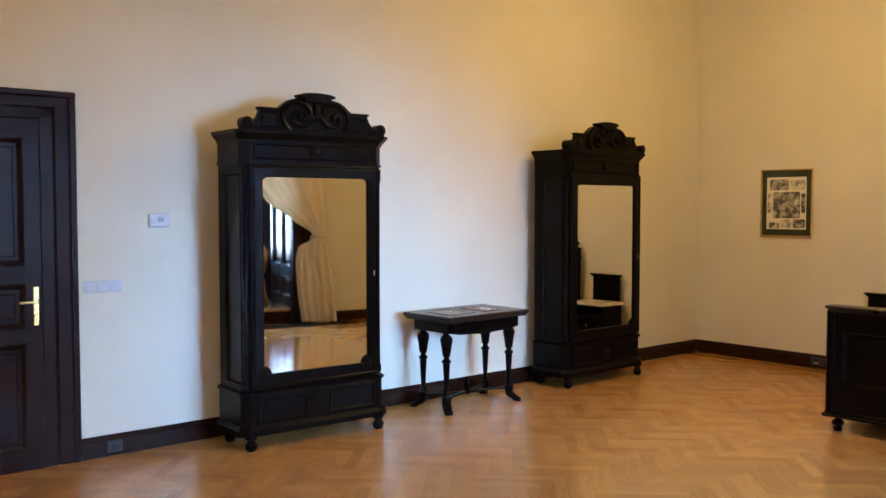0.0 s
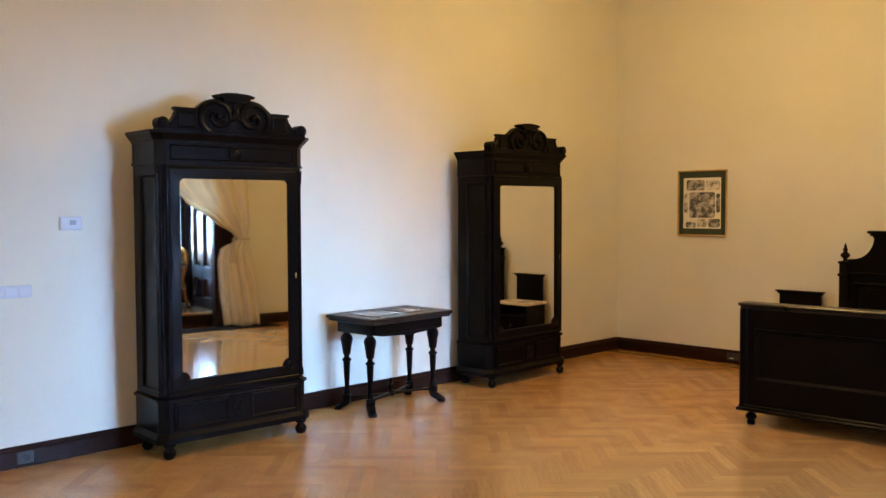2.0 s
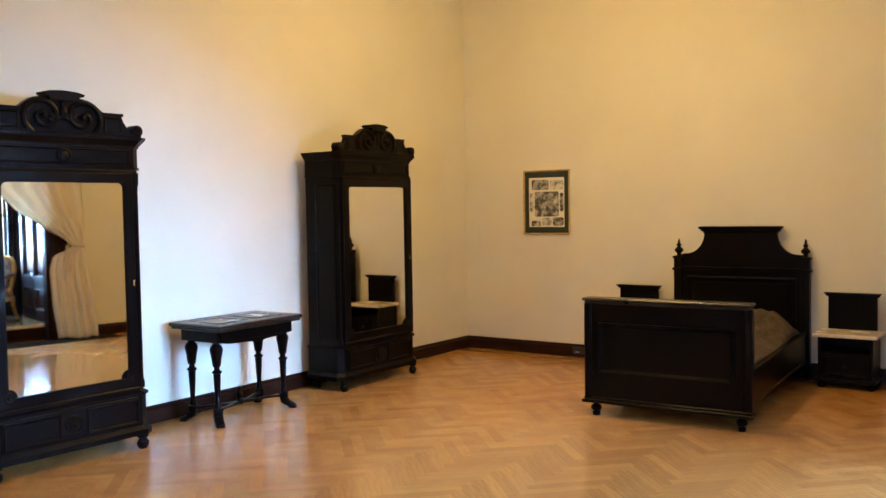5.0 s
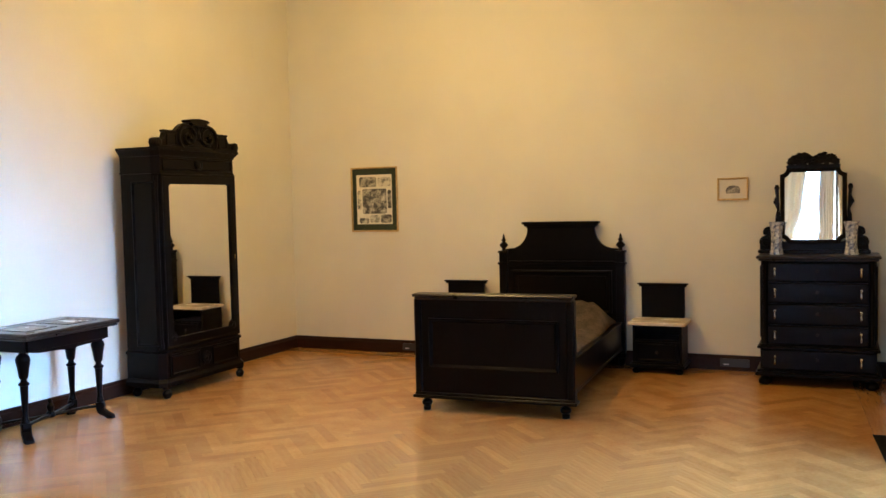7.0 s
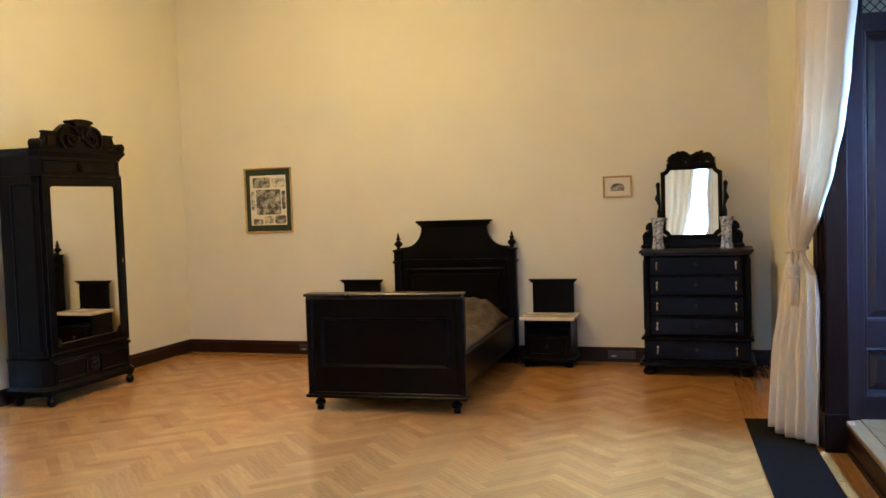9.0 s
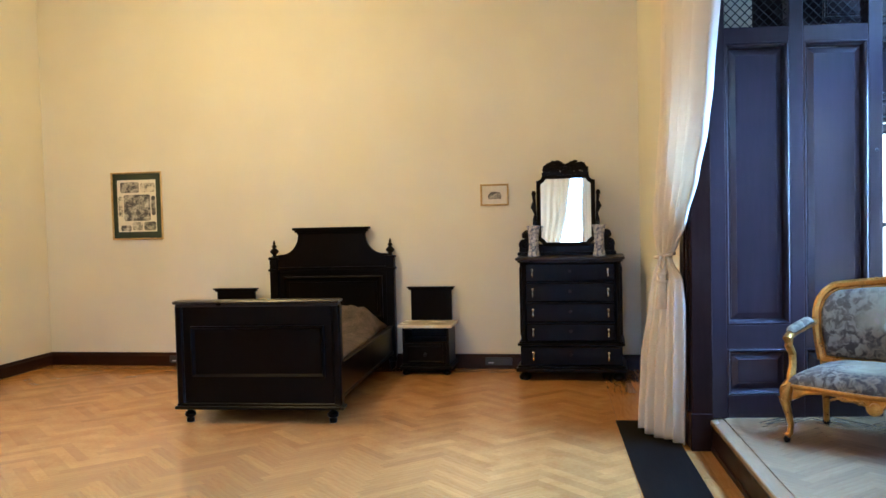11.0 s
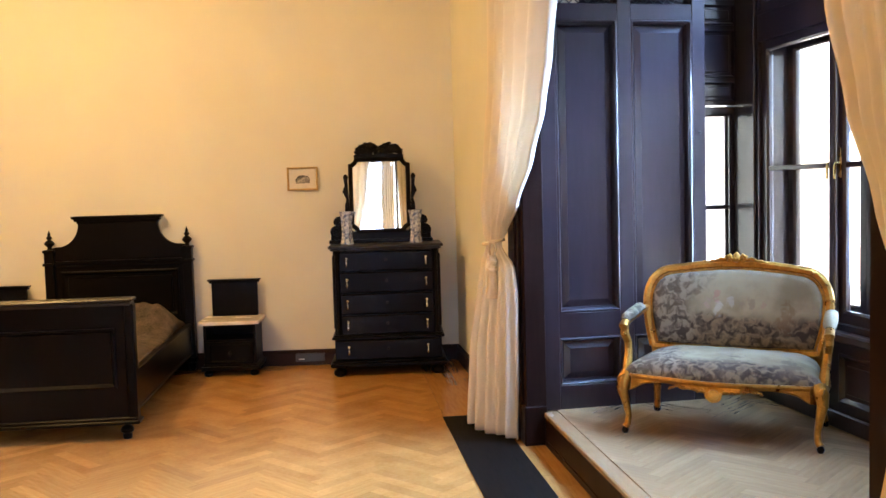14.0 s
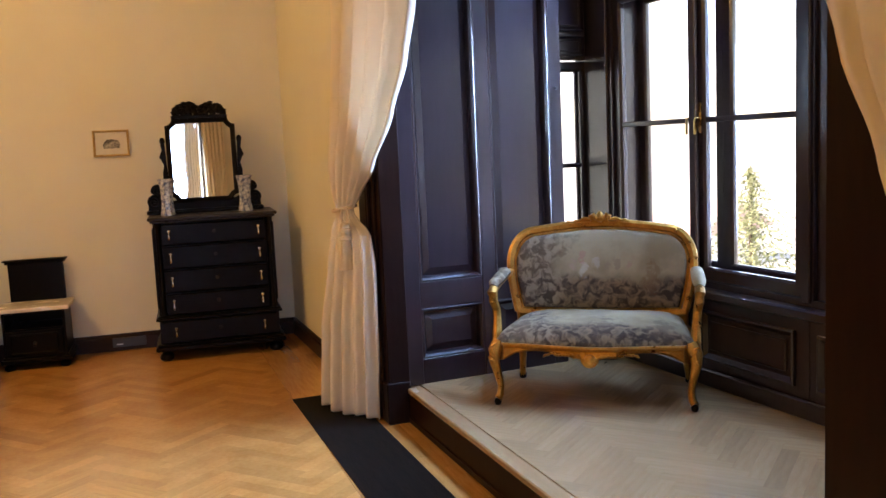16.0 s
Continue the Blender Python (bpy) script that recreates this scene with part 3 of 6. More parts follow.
def double_window(x0, x1, name):
    """Box window: inner and outer pairs of casements with upper lights."""
    w = thing(name, FRONT, "tall dark wooden double casement window with brass handles", "window", kind="structure")
    bm = bmesh.new()
    ring(bm, rect(x0, x1, 0.74, 2.42), [(0, 0.0), (0, 0.28), (0.025, 0.28), (0.025, 0.0)])
    ring(bm, rect(x0, x1, 2.56, 3.32), [(0, 0.0), (0, 0.28), (0.025, 0.28), (0.025, 0.0)])
    part("window_frame", bm, MAHOG, w)
    mid = (x0 + x1) / 2
    part("mullion", boxes((mid - 0.028, mid + 0.028, -0.012, 0.02, 0.76, 2.40), bevel=0.008), MAHOG, w)
    for y, hd in ((0.02, True), (0.20, False)):
        casement(w, x0 + 0.026, mid, 0.77, 2.40, y, 1.62, 1, 0.066, hd)
        casement(w, mid + 0.001, x1 - 0.026, 0.77, 2.40, y, 1.62, -1, 0.066, hd)
        casement(w, x0 + 0.026, mid, 2.59, 3.29, y, 0, 1, 0.05, False)
        casement(w, mid + 0.001, x1 - 0.026, 2.59, 3.29, y, 0, -1, 0.05, False)
    part("window_sill", boxes((x0 - 0.03, x1 + 0.03, -0.075, 0.0, 0.685, 0.735), bevel=0.010), MAHOG, w)
    part("outer_sill", boxes((x0 + 0.026, x1 - 0.026, 0.065, 0.275, 0.742, 0.768), bevel=0.004), MAHOG, w)
    return w


double_window(-0.04, 1.53, "window_1")
double_window(1.555, 3.06, "window_3")
# solid wood around the front windows
bm = bmesh.new()
for a, b in ((-0.42, -0.04), (1.53, 1.555), (3.06, 3.7)):
    box(bm, a, b, 0.0, 0.3, -0.2, 3.52)
fw = structure("wall_bay_front", moved(bm, FRONT), MAHOG, "dark polished wooden window wall of the bay", "wall")
for a, b in ((-0.04, 1.53), (1.555, 3.06)):
    for _n, _z0, _z1 in (("apron", -0.2, 0.74), ("transom", 2.42, 2.56), ("head", 3.32, 3.52)):
        part(_n, moved(boxes((a, b, 0.004, 0.3, _z0, _z1), bevel=0), FRONT), MAHOG, fw)
dado = thing("bay_dado", FRONT, "dark wooden panelling under the bay windows", "wall panelling", kind="structure")
for a, b in ((-0.06, 0.71), (0.77, 1.51), (1.57, 2.28), (2.34, 3.04)):
    part("panel", panel_bm(a + 0.04, b - 0.04, PZ + 0.14, 0.61, 0.001, 0.014, 0.035), MAHOG, dado)
part("plinth", boxes((-0.3, 3.4, -0.025, 0.0, PZ, PZ + 0.09), bevel=0.006), MAHOG, dado)
for a, b in ((-0.12, -0.045), (1.518, 1.568)):
    part("cover_strip", boxes((a, b, -0.016, 0.0, 0.75, 3.5), bevel=0.006), MAHOG, dado)

# side of the bay with its own narrow window
SIDE = ALCOVE @ pose(0, 0.30, 0)
bm = bmesh.new()
box(bm, -0.1, 0.78, 0, 0.12, -0.2, 3.52)
box(bm, 1.44, 1.60, 0, 0.12, -0.2, 3.52)
box(bm, 0.78, 1.44, 0.0, 0.12, -0.2, 0.68)
box(bm, 0.78, 1.44, 0.0, 0.12, 2.04, 3.52)
structure("wall_bay_side", moved(bm, SIDE), MAHOG, "dark wooden side wall of the bay", "wall")
w = thing("window_4", SIDE, "narrow dark wooden side window of the bay", "window", kind="structure")
for y in (0.015, 0.07):
    casement(w, 0.781, 1.439, 0.70, 2.03, y, 1.38, 1, 0.06, False)
part("window_sill", boxes((0.75, 1.40, -0.05, 0.0, 0.63, 0.675), bevel=0.008), MAHOG, w)
for z0, z1 in ((2.06, 2.19), (2.215, 2.52), (2.55, 2.68), (2.71, 3.3)):
    part("lintel_panel", panel_bm(0.80, 1.40, z0, z1, 0.001, 0.014, 0.02), MAHOG, w)
bm = bmesh.new()
box(bm, 0.085, 1.75, -3.75, -3.45, -0.2, 3.52)
structure("wall_bay_end", moved(bm, ALCOVE), MAHOG, "dark wooden end wall of the bay", "wall")


# ---- curtains ----
def lerp(rows, z):
    for (z0, *a), (z1, *b) in zip(rows, rows[1:]):
        if z <= z1:
            k = (z - z0) / (z1 - z0)
            k = k * k * (3 - 2 * k) * 0.5 + k * 0.5
            return [p + (q - p) * k for p, q in zip(a, b)]
    return rows[-1][1:]


def curtain(name, m, rows, folds, label, seed):
    """A tied-back drape. rows: height, trailing x, y, leading x, y, fold depth."""
    rnd = random.Random(seed)
    ph = [rnd.uniform(0, 6.28) for _ in range(6)]
    th = thing(name, m, label, "curtain", "curtains at the windows")
    nz, ns = 90, folds * 14
    top = rows[-1][0]
    grid = []
    bm = bmesh.new()
    for i in range(nz + 1):
        z = rows[0][0] + (top - rows[0][0]) * i / nz
        tx, ty, lx, ly, dep = lerp(rows, z)
        T, L = Vector((tx, ty)), Vector((lx, ly))
        d = (L - T)
        nrm = Vector((-d.y, d.x)).normalized()
        if d.y > 0.05:
            nrm = -nrm
        row = []
        for j in range(ns + 1):
            s = j / ns
            sw = s + 0.02 * math.sin(5 * s + ph[0] + z * 0.7) + 0.012 * math.sin(13 * s + ph[1])
            a = math.sin(2 * math.pi * folds * sw + ph[2] + 0.25 * math.sin(z * 1.7 + ph[3]))
            a = math.copysign(abs(a) ** 0.75, a) * (0.75 + 0.35 * math.sin(7 * s + ph[4])) + 0.35 * math.sin(4 * math.pi * folds * sw * 0.47 + ph[5] + z)
            bow = 0.9 * dep * math.sin(math.pi * s)
            p = T + d * s + nrm * (dep * a - bow)
            row.append(bm.verts.new((p.x, p.y, z + (0.012 * math.sin(9 * s + ph[1]) if i == 0 else 0))))
        grid.append(row)
    for r, q in zip(grid, grid[1:]):
        for j in range(ns):
            bm.faces.new((r[j], r[j + 1], q[j + 1], q[j]))
    ob = part("drape", bm, FABRIC, th, "", True)
    sol = ob.modifiers.new("thick", "SOLIDIFY")
    sol.thickness = 0.004
    return th


def tassel(th, at, length, size, around):
    """Cord round the drape with a hanging tassel."""
    x, y, z = at
    bm = bmesh.new()
    cx, cy, lx, ly, wd = around
    nl = math.hypot(lx, ly)
    pts = [(cx + lx * math.cos(a) - wd * ly / nl * math.sin(a), cy + ly * math.cos(a) + wd * lx / nl * math.sin(a), z + 0.02 + 0.015 * math.sin(a + 1)) for a in [2 * math.pi * k / 24 for k in range(25)]]
    tube(bm, pts, 0.014 * size, 8)
    part("tie_cord", bm, TASSEL, th, "", True)
    bm = bmesh.new()
    tube(bm, [(x - 0.012, y, z + 0.03), (x - 0.02, y, z - 0.02), (x - 0.006, y, z - 0.075 * size)], 0.010 * size, 8)
    tube(bm, [(x + 0.014, y, z + 0.03), (x + 0.022, y, z - 0.02), (x + 0.006, y, z - 0.075 * size)], 0.010 * size, 8)
    part("tie_loop", bm, TASSEL, th, "", True)
    bm = bmesh.new()
    z1 = z - 0.06 * size
    s = size
    lathe(bm, [(0.010 * s, 0), (0.030 * s, -0.004), (0.034 * s, -0.03 * s), (0.032 * s, -0.034 * s), (0.042 * s, -0.040 * s), (0.042 * s, -0.056 * s), (0.031 * s, -0.062 * s), (0.030 * s, -0.088 * s), (0.043 * s, -0.094 * s), (0.044 * s, -0.110 * s), (0.036 * s, -0.116 * s)], 18, Matrix.Translation((x, y, z1)))
    part("tassel_head", bm, TASSEL, th, "", True)
    bm = bmesh.new()
    n = 40
    for k in range(n):
        a = 2 * math.pi * k / n
        tube(bm, [(x + 0.028 * s * math.cos(a), y + 0.028 * s * math.sin(a), z1 - 0.112 * s), (x + 0.040 * s * math.cos(a + 0.1), y + 0.040 * s * math.sin(a + 0.1), z1 - 0.112 * s - length * 0.5), (x + 0.052 * s * math.cos(a), y + 0.052 * s * math.sin(a), z1 - 0.112 * s - length)], 0.0042 * s, 5)
    lathe(bm, [(0.024 * s, -0.112 * s), (0.036 * s, -0.112 * s - length * 0.5), (0.046 * s, -0.112 * s - length * 0.96)], 16, Matrix.Translation((x, y, z1)))
    part("fringe", bm, TASSEL, th, "", True)


LEFT = [(0.012, -0.275, -2.20, -0.075, -2.64, 0.030), (0.5, -0.25, -2.22, -0.075, -2.70, 0.028), (0.9, -0.205, -2.28, -0.075, -2.72, 0.024), (1.08, -0.185, -2.30, -0.08, -2.68, 0.018),
        (1.16, -0.165, -2.31, -0.10, -2.50, 0.010), (1.20, -0.160, -2.32, -0.105, -2.42, 0.008), (1.27, -0.175, -2.31, -0.08, -2.50, 0.014), (1.44, -0.18, -2.30, -0.07, -2.76, 0.022),
        (1.72, -0.15, -2.30, -0.07, -3.15, 0.030), (1.96, -0.13, -2.30, -0.07, -3.40, 0.036), (2.2, -0.11, -2.30, -0.07, -3.55, 0.040), (2.7, -0.10, -2.28, -0.06, -3.74, 0.045), (3.4, -0.09, -2.26, -0.06, -3.92, 0.05)]
c = curtain("curtain", WALL_SKEW, LEFT, 5, "cream floor-length curtain tied back with a tasselled cord", 4)
tassel(c, (-0.175, -2.53, 1.19), 0.17, 0.85, (-0.135, -2.375, 0.035, -0.075, 0.050))
RIGHT = [(0.012, -0.14, -6.60, 0.05, -6.22, 0.032), (0.5, -0.14, -6.58, 0.05, -6.21, 0.030), (1.05, -0.12, -6.52, 0.05, -6.19, 0.022),
         (1.18, -0.12, -6.44, 0.05, -6.165, 0.014), (1.29, -0.12, -6.45, 0.05, -6.135, 0.018), (1.50, -0.12, -6.48, 0.03, -6.07, 0.024), (1.71, -0.12, -6.50, 0.02, -5.975, 0.030),
         (1.95, -0.12, -6.52, 0.02, -5.885, 0.036), (2.3, -0.12, -6.54, 0.02, -5.80, 0.040), (2.7, -0.12, -6.56, 0.02, -5.73, 0.040), (3.28, -0.12, -6.58, 0.02, -5.64, 0.042)]
c = curtain("curtain", WALL_SKEW, RIGHT, 6, "cream curtain tied back with a large tasselled cord by the bay", 9)
tassel(c, (-0.012, -6.232, 1.20), 0.15, 1.05, (-0.03, -6.30, 0.09, 0.16, 0.05))
for sd, rows in ((21, [(0.012, -0.95, 0.12, -0.48, 0.10, 0.035), (0.9, -0.95, 0.12, -0.46, 0.10, 0.03), (1.2, -0.92, 0.12, -0.36, 0.10, 0.02), (1.6, -0.95, 0.12, -0.16, 0.10, 0.03), (2.2, -0.98, 0.12, -0.02, 0.10, 0.04), (3.3, -1.0, 0.12, 0.10, 0.10, 0.045)]),
                 (22, [(0.012, 0.56, 0.12, 0.14, 0.10, 0.035), (1.2, 0.58, 0.12, 0.20, 0.10, 0.03), (1.7, 0.58, 0.12, 0.30, 0.10, 0.02), (2.2, 0.58, 0.12, 0.28, 0.10, 0.03), (3.3, 0.60, 0.12, 0.33, 0.10, 0.03)]),
                 (23, [(0.012, 1.10, 0.12, 0.72, 0.10, 0.03), (1.2, 1.10, 0.12, 0.70, 0.10, 0.03), (3.3, 1.10, 0.12, 0.66, 0.10, 0.035)])):
    curtain("curtain", pose(4.95, BACK, 0), rows, 6, "cream curtain drawn beside the far window", sd)

# dark mat along the step
bm = bmesh.new()
prof = [(0.0, 0.0012)]
for i in range(64):
    x = 0.36 * i / 64
    prof += [(x, 0.0045), (x + 0.0012, 0.0085), (x + 0.0040, 0.0085), (x + 0.0050, 0.0045)]
prof += [(0.36, 0.0045), (0.36, 0.0012)]
prism(bm, prof, -4.4, 0)
ob = part("floor_mat", bm, MATTING, None)
ob.matrix_basis = Matrix.Translation((5.815, -1.985, 0)) @ Matrix.Rotation(radians(4.3), 4, "Z")
tagged(ob, "charcoal black ribbed runner mat along the bay step", "floor mat")

# ---- outside ----
bm = bmesh.new()
s = 2500
bm.faces.new([bm.verts.new(p) for p in ((-s, -s, -7), (s, -s, -7), (s, s, -7), (-s, s, -7))])
structure("ground", bm, GRASS, "grassy ground far below the windows, paled by outdoor glare", "ground")


def conifer(m, height, seed):
    rnd = random.Random(seed)
    th = thing("conifer_tree", m, "tall pale green sunlit conifer outside the window", "tree")
    bm = bmesh.new()
    tube(bm, [(0, 0, 0), (0.03, 0.02, height * 0.5), (0, 0, height * 0.98)], [0.16, 0.10, 0.015], 10)
    part("trunk", bm, BARK, th, "", True)
    bm = bmesh.new()
    for k in range(230):
        f = (k + 0.5) / 230
        z = height * (0.12 + 0.87 * f)
        r = (1 - f) ** 0.85 * height * 0.80 * rnd.uniform(0.7, 1.15) + 0.05
        a = k * 2.4 + rnd.uniform(-0.3, 0.3)
        d = Vector((math.cos(a), math.sin(a), 0))
        for q in range(9):
            g = (q + 0.6) / 9
            c = Vector((0, 0, z)) + d * r * g + Vector((0, 0, -0.25 * r * g * g + rnd.uniform(-0.05, 0.05)))
            sz = (0.16 + 0.16 * (1 - g)) * (0.45 + 0.55 * (1 - f))
            for _ in range(4):
                u = Vector((rnd.gauss(0, 1), rnd.gauss(0, 1), rnd.gauss(0, 0.7))).normalized() * sz
                v = Vector((rnd.gauss(0, 1), rnd.gauss(0, 1), rnd.gauss(0, 0.7))).normalized() * sz * 0.45
                bm.faces.new([bm.verts.new(p) for p in (c - u * 0.3, c + v, c + u)])
    me = part("crown", bm, LEAF, th)
    return th


conifer(pose(22.38, 17.14, -7), 7.4, 5)
hs = thing("house", pose(36.4, 43.9, -7, 0, 0, 25), "distant house with a red tiled roof, paled by glare", "house")
part("wall", boxes((-4, 4, -3, 3, 0, 2.4), bevel=0), PLASTER, hs)
bm = bmesh.new()
prism(bm, [(-4.5, 2.3), (4.5, 2.3), (0, 4.2)], -3.5, 3.5)
part("roof", bm, ROOFTILE, hs)


# ---- wardrobes ----
def wardrobe(m):
    """Mirror-door wardrobe; x along the wall, back at y 0, front at y -0.50."""
    th = thing("wardrobe", m, "ebonised wooden wardrobe with mirror door and carved crest", "wardrobe", "matching wardrobes")
    D, W = 0.46, 0.53
    cant = 0.055
    plan = [(-W, 0), (W, 0), (W, -D + cant), (W - cant, -D), (-W + cant, -D), (-W, -D + cant)]

    def slab(bm, z0, z1, grow=0.0, grow2=None):
        grow2 = grow if grow2 is None else grow2
        def pt(p, g, z):
            x, y = p
            return (x + math.copysign(g, x), y - (g if y < -0.1 else 0), z)
        a = [bm.verts.new(pt(p, grow, z0)) for p in plan]
        b = [bm.verts.new(pt(p, grow2, z1)) for p in plan]
        bm.faces.new(a[::-1])
        bm.faces.new(b)
        for i in range(6):
            j = (i + 1) % 6
            bm.faces.new((a[i], a[j], b[j], b[i]))
        return bm

    bm = bmesh.new()
    slab(bm, 0.40, 1.90)
    body = part("body", bm, EBONY, th)
    # side panels
    for s in (-1, 1):
        for z0, z1 in ((0.44, 1.84),):
            bm = panel_bm(-D + 0.10, -0.05, z0, z1, 0, 0.012, 0.022, False)
            part("side_panel", moved(bm, pose(s * W, 0, 0, 0, 0, 90 if s > 0 else -90) @ (pose(0, 0, 0) if s > 0 else pose(D + 0.05, 0, 0))), EBONY, body)
    # cant pilasters
    for s in (-1, 1):
        bm = bmesh.new()
        lathe(bm, [(0.022, 0.42), (0.022, 0.46), (0.014, 0.48), (0.014, 1.78), (0.020, 1.80), (0.022, 1.88)], 12, Matrix.Translation((s * (W - cant * 0.5), -D + cant * 0.5 - 0.002, 0)))
        part("pilaster", bm, EBONY, th, "", True)
    # base with drawer
    bm = bmesh.new()
    slab(bm, 0.165, 0.372, 0.010)
    base = part("drawer_case", bm, EBONY, th)
    part("plinth", slab(bmesh.new(), 0.10, 0.135, 0.035), EBONY, base)
    part("plinth_moulding", slab(bmesh.new(), 0.135, 0.165, 0.035, 0.012), EBONY, base)
    part("waist_fillet", slab(bmesh.new(), 0.372, 0.388, 0.024), EBONY, base)
    part("waist_moulding", slab(bmesh.new(), 0.388, 0.402, 0.024, 0.0), EBONY, base)
    bm = bmesh.new()
    box(bm, -0.455, 0.455, -D - 0.024, -D - 0.004, 0.175, 0.365, 0.004)
    dr = part("drawer", bm, EBONY, th)
    for x0, x1 in ((-0.44, -0.085), (0.085, 0.44)):
        part("drawer_panel", panel_bm(x0, x1, 0.19, 0.350, -D - 0.024, 0.010, 0.018, False), EBONY, dr)
    bm = bmesh.new()
    R = Matrix.Translation((0, -D - 0.024, 0.268)) @ Matrix.Rotation(radians(90), 4, "X")
    lathe(bm, [(0.060, 0), (0.060, 0.008), (0.052, 0.014), (0.046, 0.008), (0.038, 0.008), (0.030, 0.016), (0.020, 0.010), (0.012, 0.022), (0.004, 0.026)], 24, R)
    for k in range(12):
        a = 2 * math.pi * k / 12
        lathe(bm, [(0.002, 0.008), (0.008, 0.012), (0.006, 0.016), (0.001, 0.018)], 6, R @ Matrix.Translation((0.042 * math.cos(a), 0.042 * math.sin(a), 0)))
    part("rosette", bm, EBONY, dr, "carved round rosette", True)
    # mirror door
    bm = bmesh.new()
    ring(bm, rect(-0.485, 0.485, 0.415, 1.899), [(0, -D), (0, -D - 0.022), (0.012, -D - 0.026), (0.020, -D - 0.018), (0.030, -D - 0.022), (0.088, -D - 0.024), (0.088, -D)])
    door = part("door", bm, EBONY, th)
    gx0, gx1, gz0, gz1 = -0.397, 0.397, 0.503, 1.812
    r = 0.055
    outline = (arc(gx1, gz0, r, 180, 90, 6) + arc(gx1 - r * 0.8, gz1 - r * 0.8, r * 0.8, 0, 90, 6) + arc(gx0 + r * 0.8, gz1 - r * 0.8, r * 0.8, 90, 180, 6) + arc(gx0, gz0, r, 90, 0, 6))
    bm = bmesh.new()
    prism(bm, outline, -D - 0.007, -D - 0.003)
    part("mirror_glass", bm, MIRROR, door, "silvered mirror glass")
    # frame between the rectangle and the shaped mirror edge
    bm = bmesh.new()
    o = rect(-0.405, 0.405, 0.495, 1.820)
    for y in (-D - 0.012,):
        corners = {0: (gx1 + 0.008, gz0 - 0.008), 1: (gx1 + 0.008, gz1 + 0.008), 2: (gx0 - 0.008, gz1 + 0.008), 3: (gx0 - 0.008, gz0 - 0.008)}
        n = 7
        for c in range(4):
            arcp = outline[c * n:(c + 1) * n]
            prism(bm, [corners[c]] + (arcp if c else arcp), -D - 0.014, -D - 0.002)
    ring(bm, rect(gx0 - 0.009, gx1 + 0.009, gz0 - 0.009, gz1 + 0.009), [(0, -D - 0.003), (0, -D - 0.026), (0.005, -D - 0.026), (0.010, -D - 0.012), (0.010, -D - 0.003)])
    part("mirror_frame", bm, EBONY, door)
    for s in (-1, 1):
        bm = bmesh.new()
        lathe(bm, [(0.034, 0), (0.034, 0.008), (0.024, 0.014), (0.016, 0.008), (0.010, 0.016), (0.003, 0.019)], 18, Matrix.Translation((s * 0.395, -D - 0.014, 0.505)) @ Matrix.Rotation(radians(90), 4, "X"))
        part("corner_boss", bm, EBONY, door, "", True)
    part("keyhole", boxes((0.440, 0.452, -D - 0.028, -D - 0.022, 1.12, 1.16), bevel=0.003), BRASS, door)
    # frieze and cornice
    bm = bmesh.new()
    slab(bm, 1.915, 2.045, 0.004)
    frieze = part("frieze", bm, EBONY, th)
    part("architrave_fillet", slab(bmesh.new(), 1.90, 1.915, 0.012), EBONY, frieze)
    part("frieze_fillet", slab(bmesh.new(), 2.045, 2.058, 0.012), EBONY, frieze)
    part("cornice_moulding", slab(bmesh.new(), 2.058, 2.098, 0.014, 0.044), EBONY, frieze)
    part("cornice", slab(bmesh.new(), 2.098, 2.118, 0.048), EBONY, frieze)
    part("frieze_panel", panel_bm(-0.45, 0.45, 1.928, 2.032, -D - 0.004, 0.010, 0.014, False), EBONY, th)
    bm = bmesh.new()
    lathe(bm, [(0.048, 0), (0.048, 0.012), (0.040, 0.016), (0.034, 0.008), (0.026, 0.014), (0.006, 0.018)], 20, Matrix.Translation((0, -D - 0.004, 1.98)) @ Matrix.Rotation(radians(90), 4, "X"))
    part("medallion", bm, EBONY, th, "", True)
    # carved crest
    cy0, cy1 = -D - 0.03, -D + 0.055
    z = 2.118
    half = [(0.50, 0.0), (0.50, 0.030), (0.475, 0.034), (0.445, 0.055), (0.415, 0.095), (0.400, 0.130), (0.415, 0.136), (0.415, 0.152), (0.270, 0.152), (0.255, 0.165), (0.225, 0.190), (0.185, 0.215), (0.13, 0.228)]
    outl = [(x, z + h) for x, h in half] + [(-x, z + h) for x, h in half[::-1]]
    bm = bmesh.new()
    prism(bm, outl, cy0 + 0.018, cy1, 0.004)
    crest = part("crest", bm, EBONY, th, "carved scroll crest")
    for s in (-1, 1):
        bm = bmesh.new()
        lathe(bm, [(0.004, -0.055), (0.022, -0.055), (0.026, -0.050), (0.040, -0.046), (0.040, 0.046), (0.026, 0.05), (0.022, 0.055), (0.004, 0.055)], 18, Matrix.Translation((s * 0.500, (cy0 + cy1) / 2, z + 0.042)) @ Matrix.Rotation(radians(90), 4, "X"))
        part("scroll", bm, EBONY, crest, "", True)
        bm = bmesh.new()
        pts, rad = [], []
        for k in range(34):
            f = k / 33
            a = radians(-60 + 520 * f)
            rr = 0.125 * (1 - f) ** 0.8 + 0.012
            pts.append((s * (0.128 + rr * math.cos(a) * 0.95), cy0 + 0.012 - 0.012 * f, z + 0.105 + rr * math.sin(a) * 0.88))
            rad.append(0.020 * (1 - 0.45 * f))
        tube(bm, pts, rad, 8)
        lathe(bm, [(0.002, -0.02), (0.018, -0.014), (0.020, 0), (0.014, 0.012), (0.002, 0.016)], 10, Matrix.Translation((s * 0.125, cy0 - 0.008, z + 0.105)) @ Matrix.Rotation(radians(90), 4, "X"))
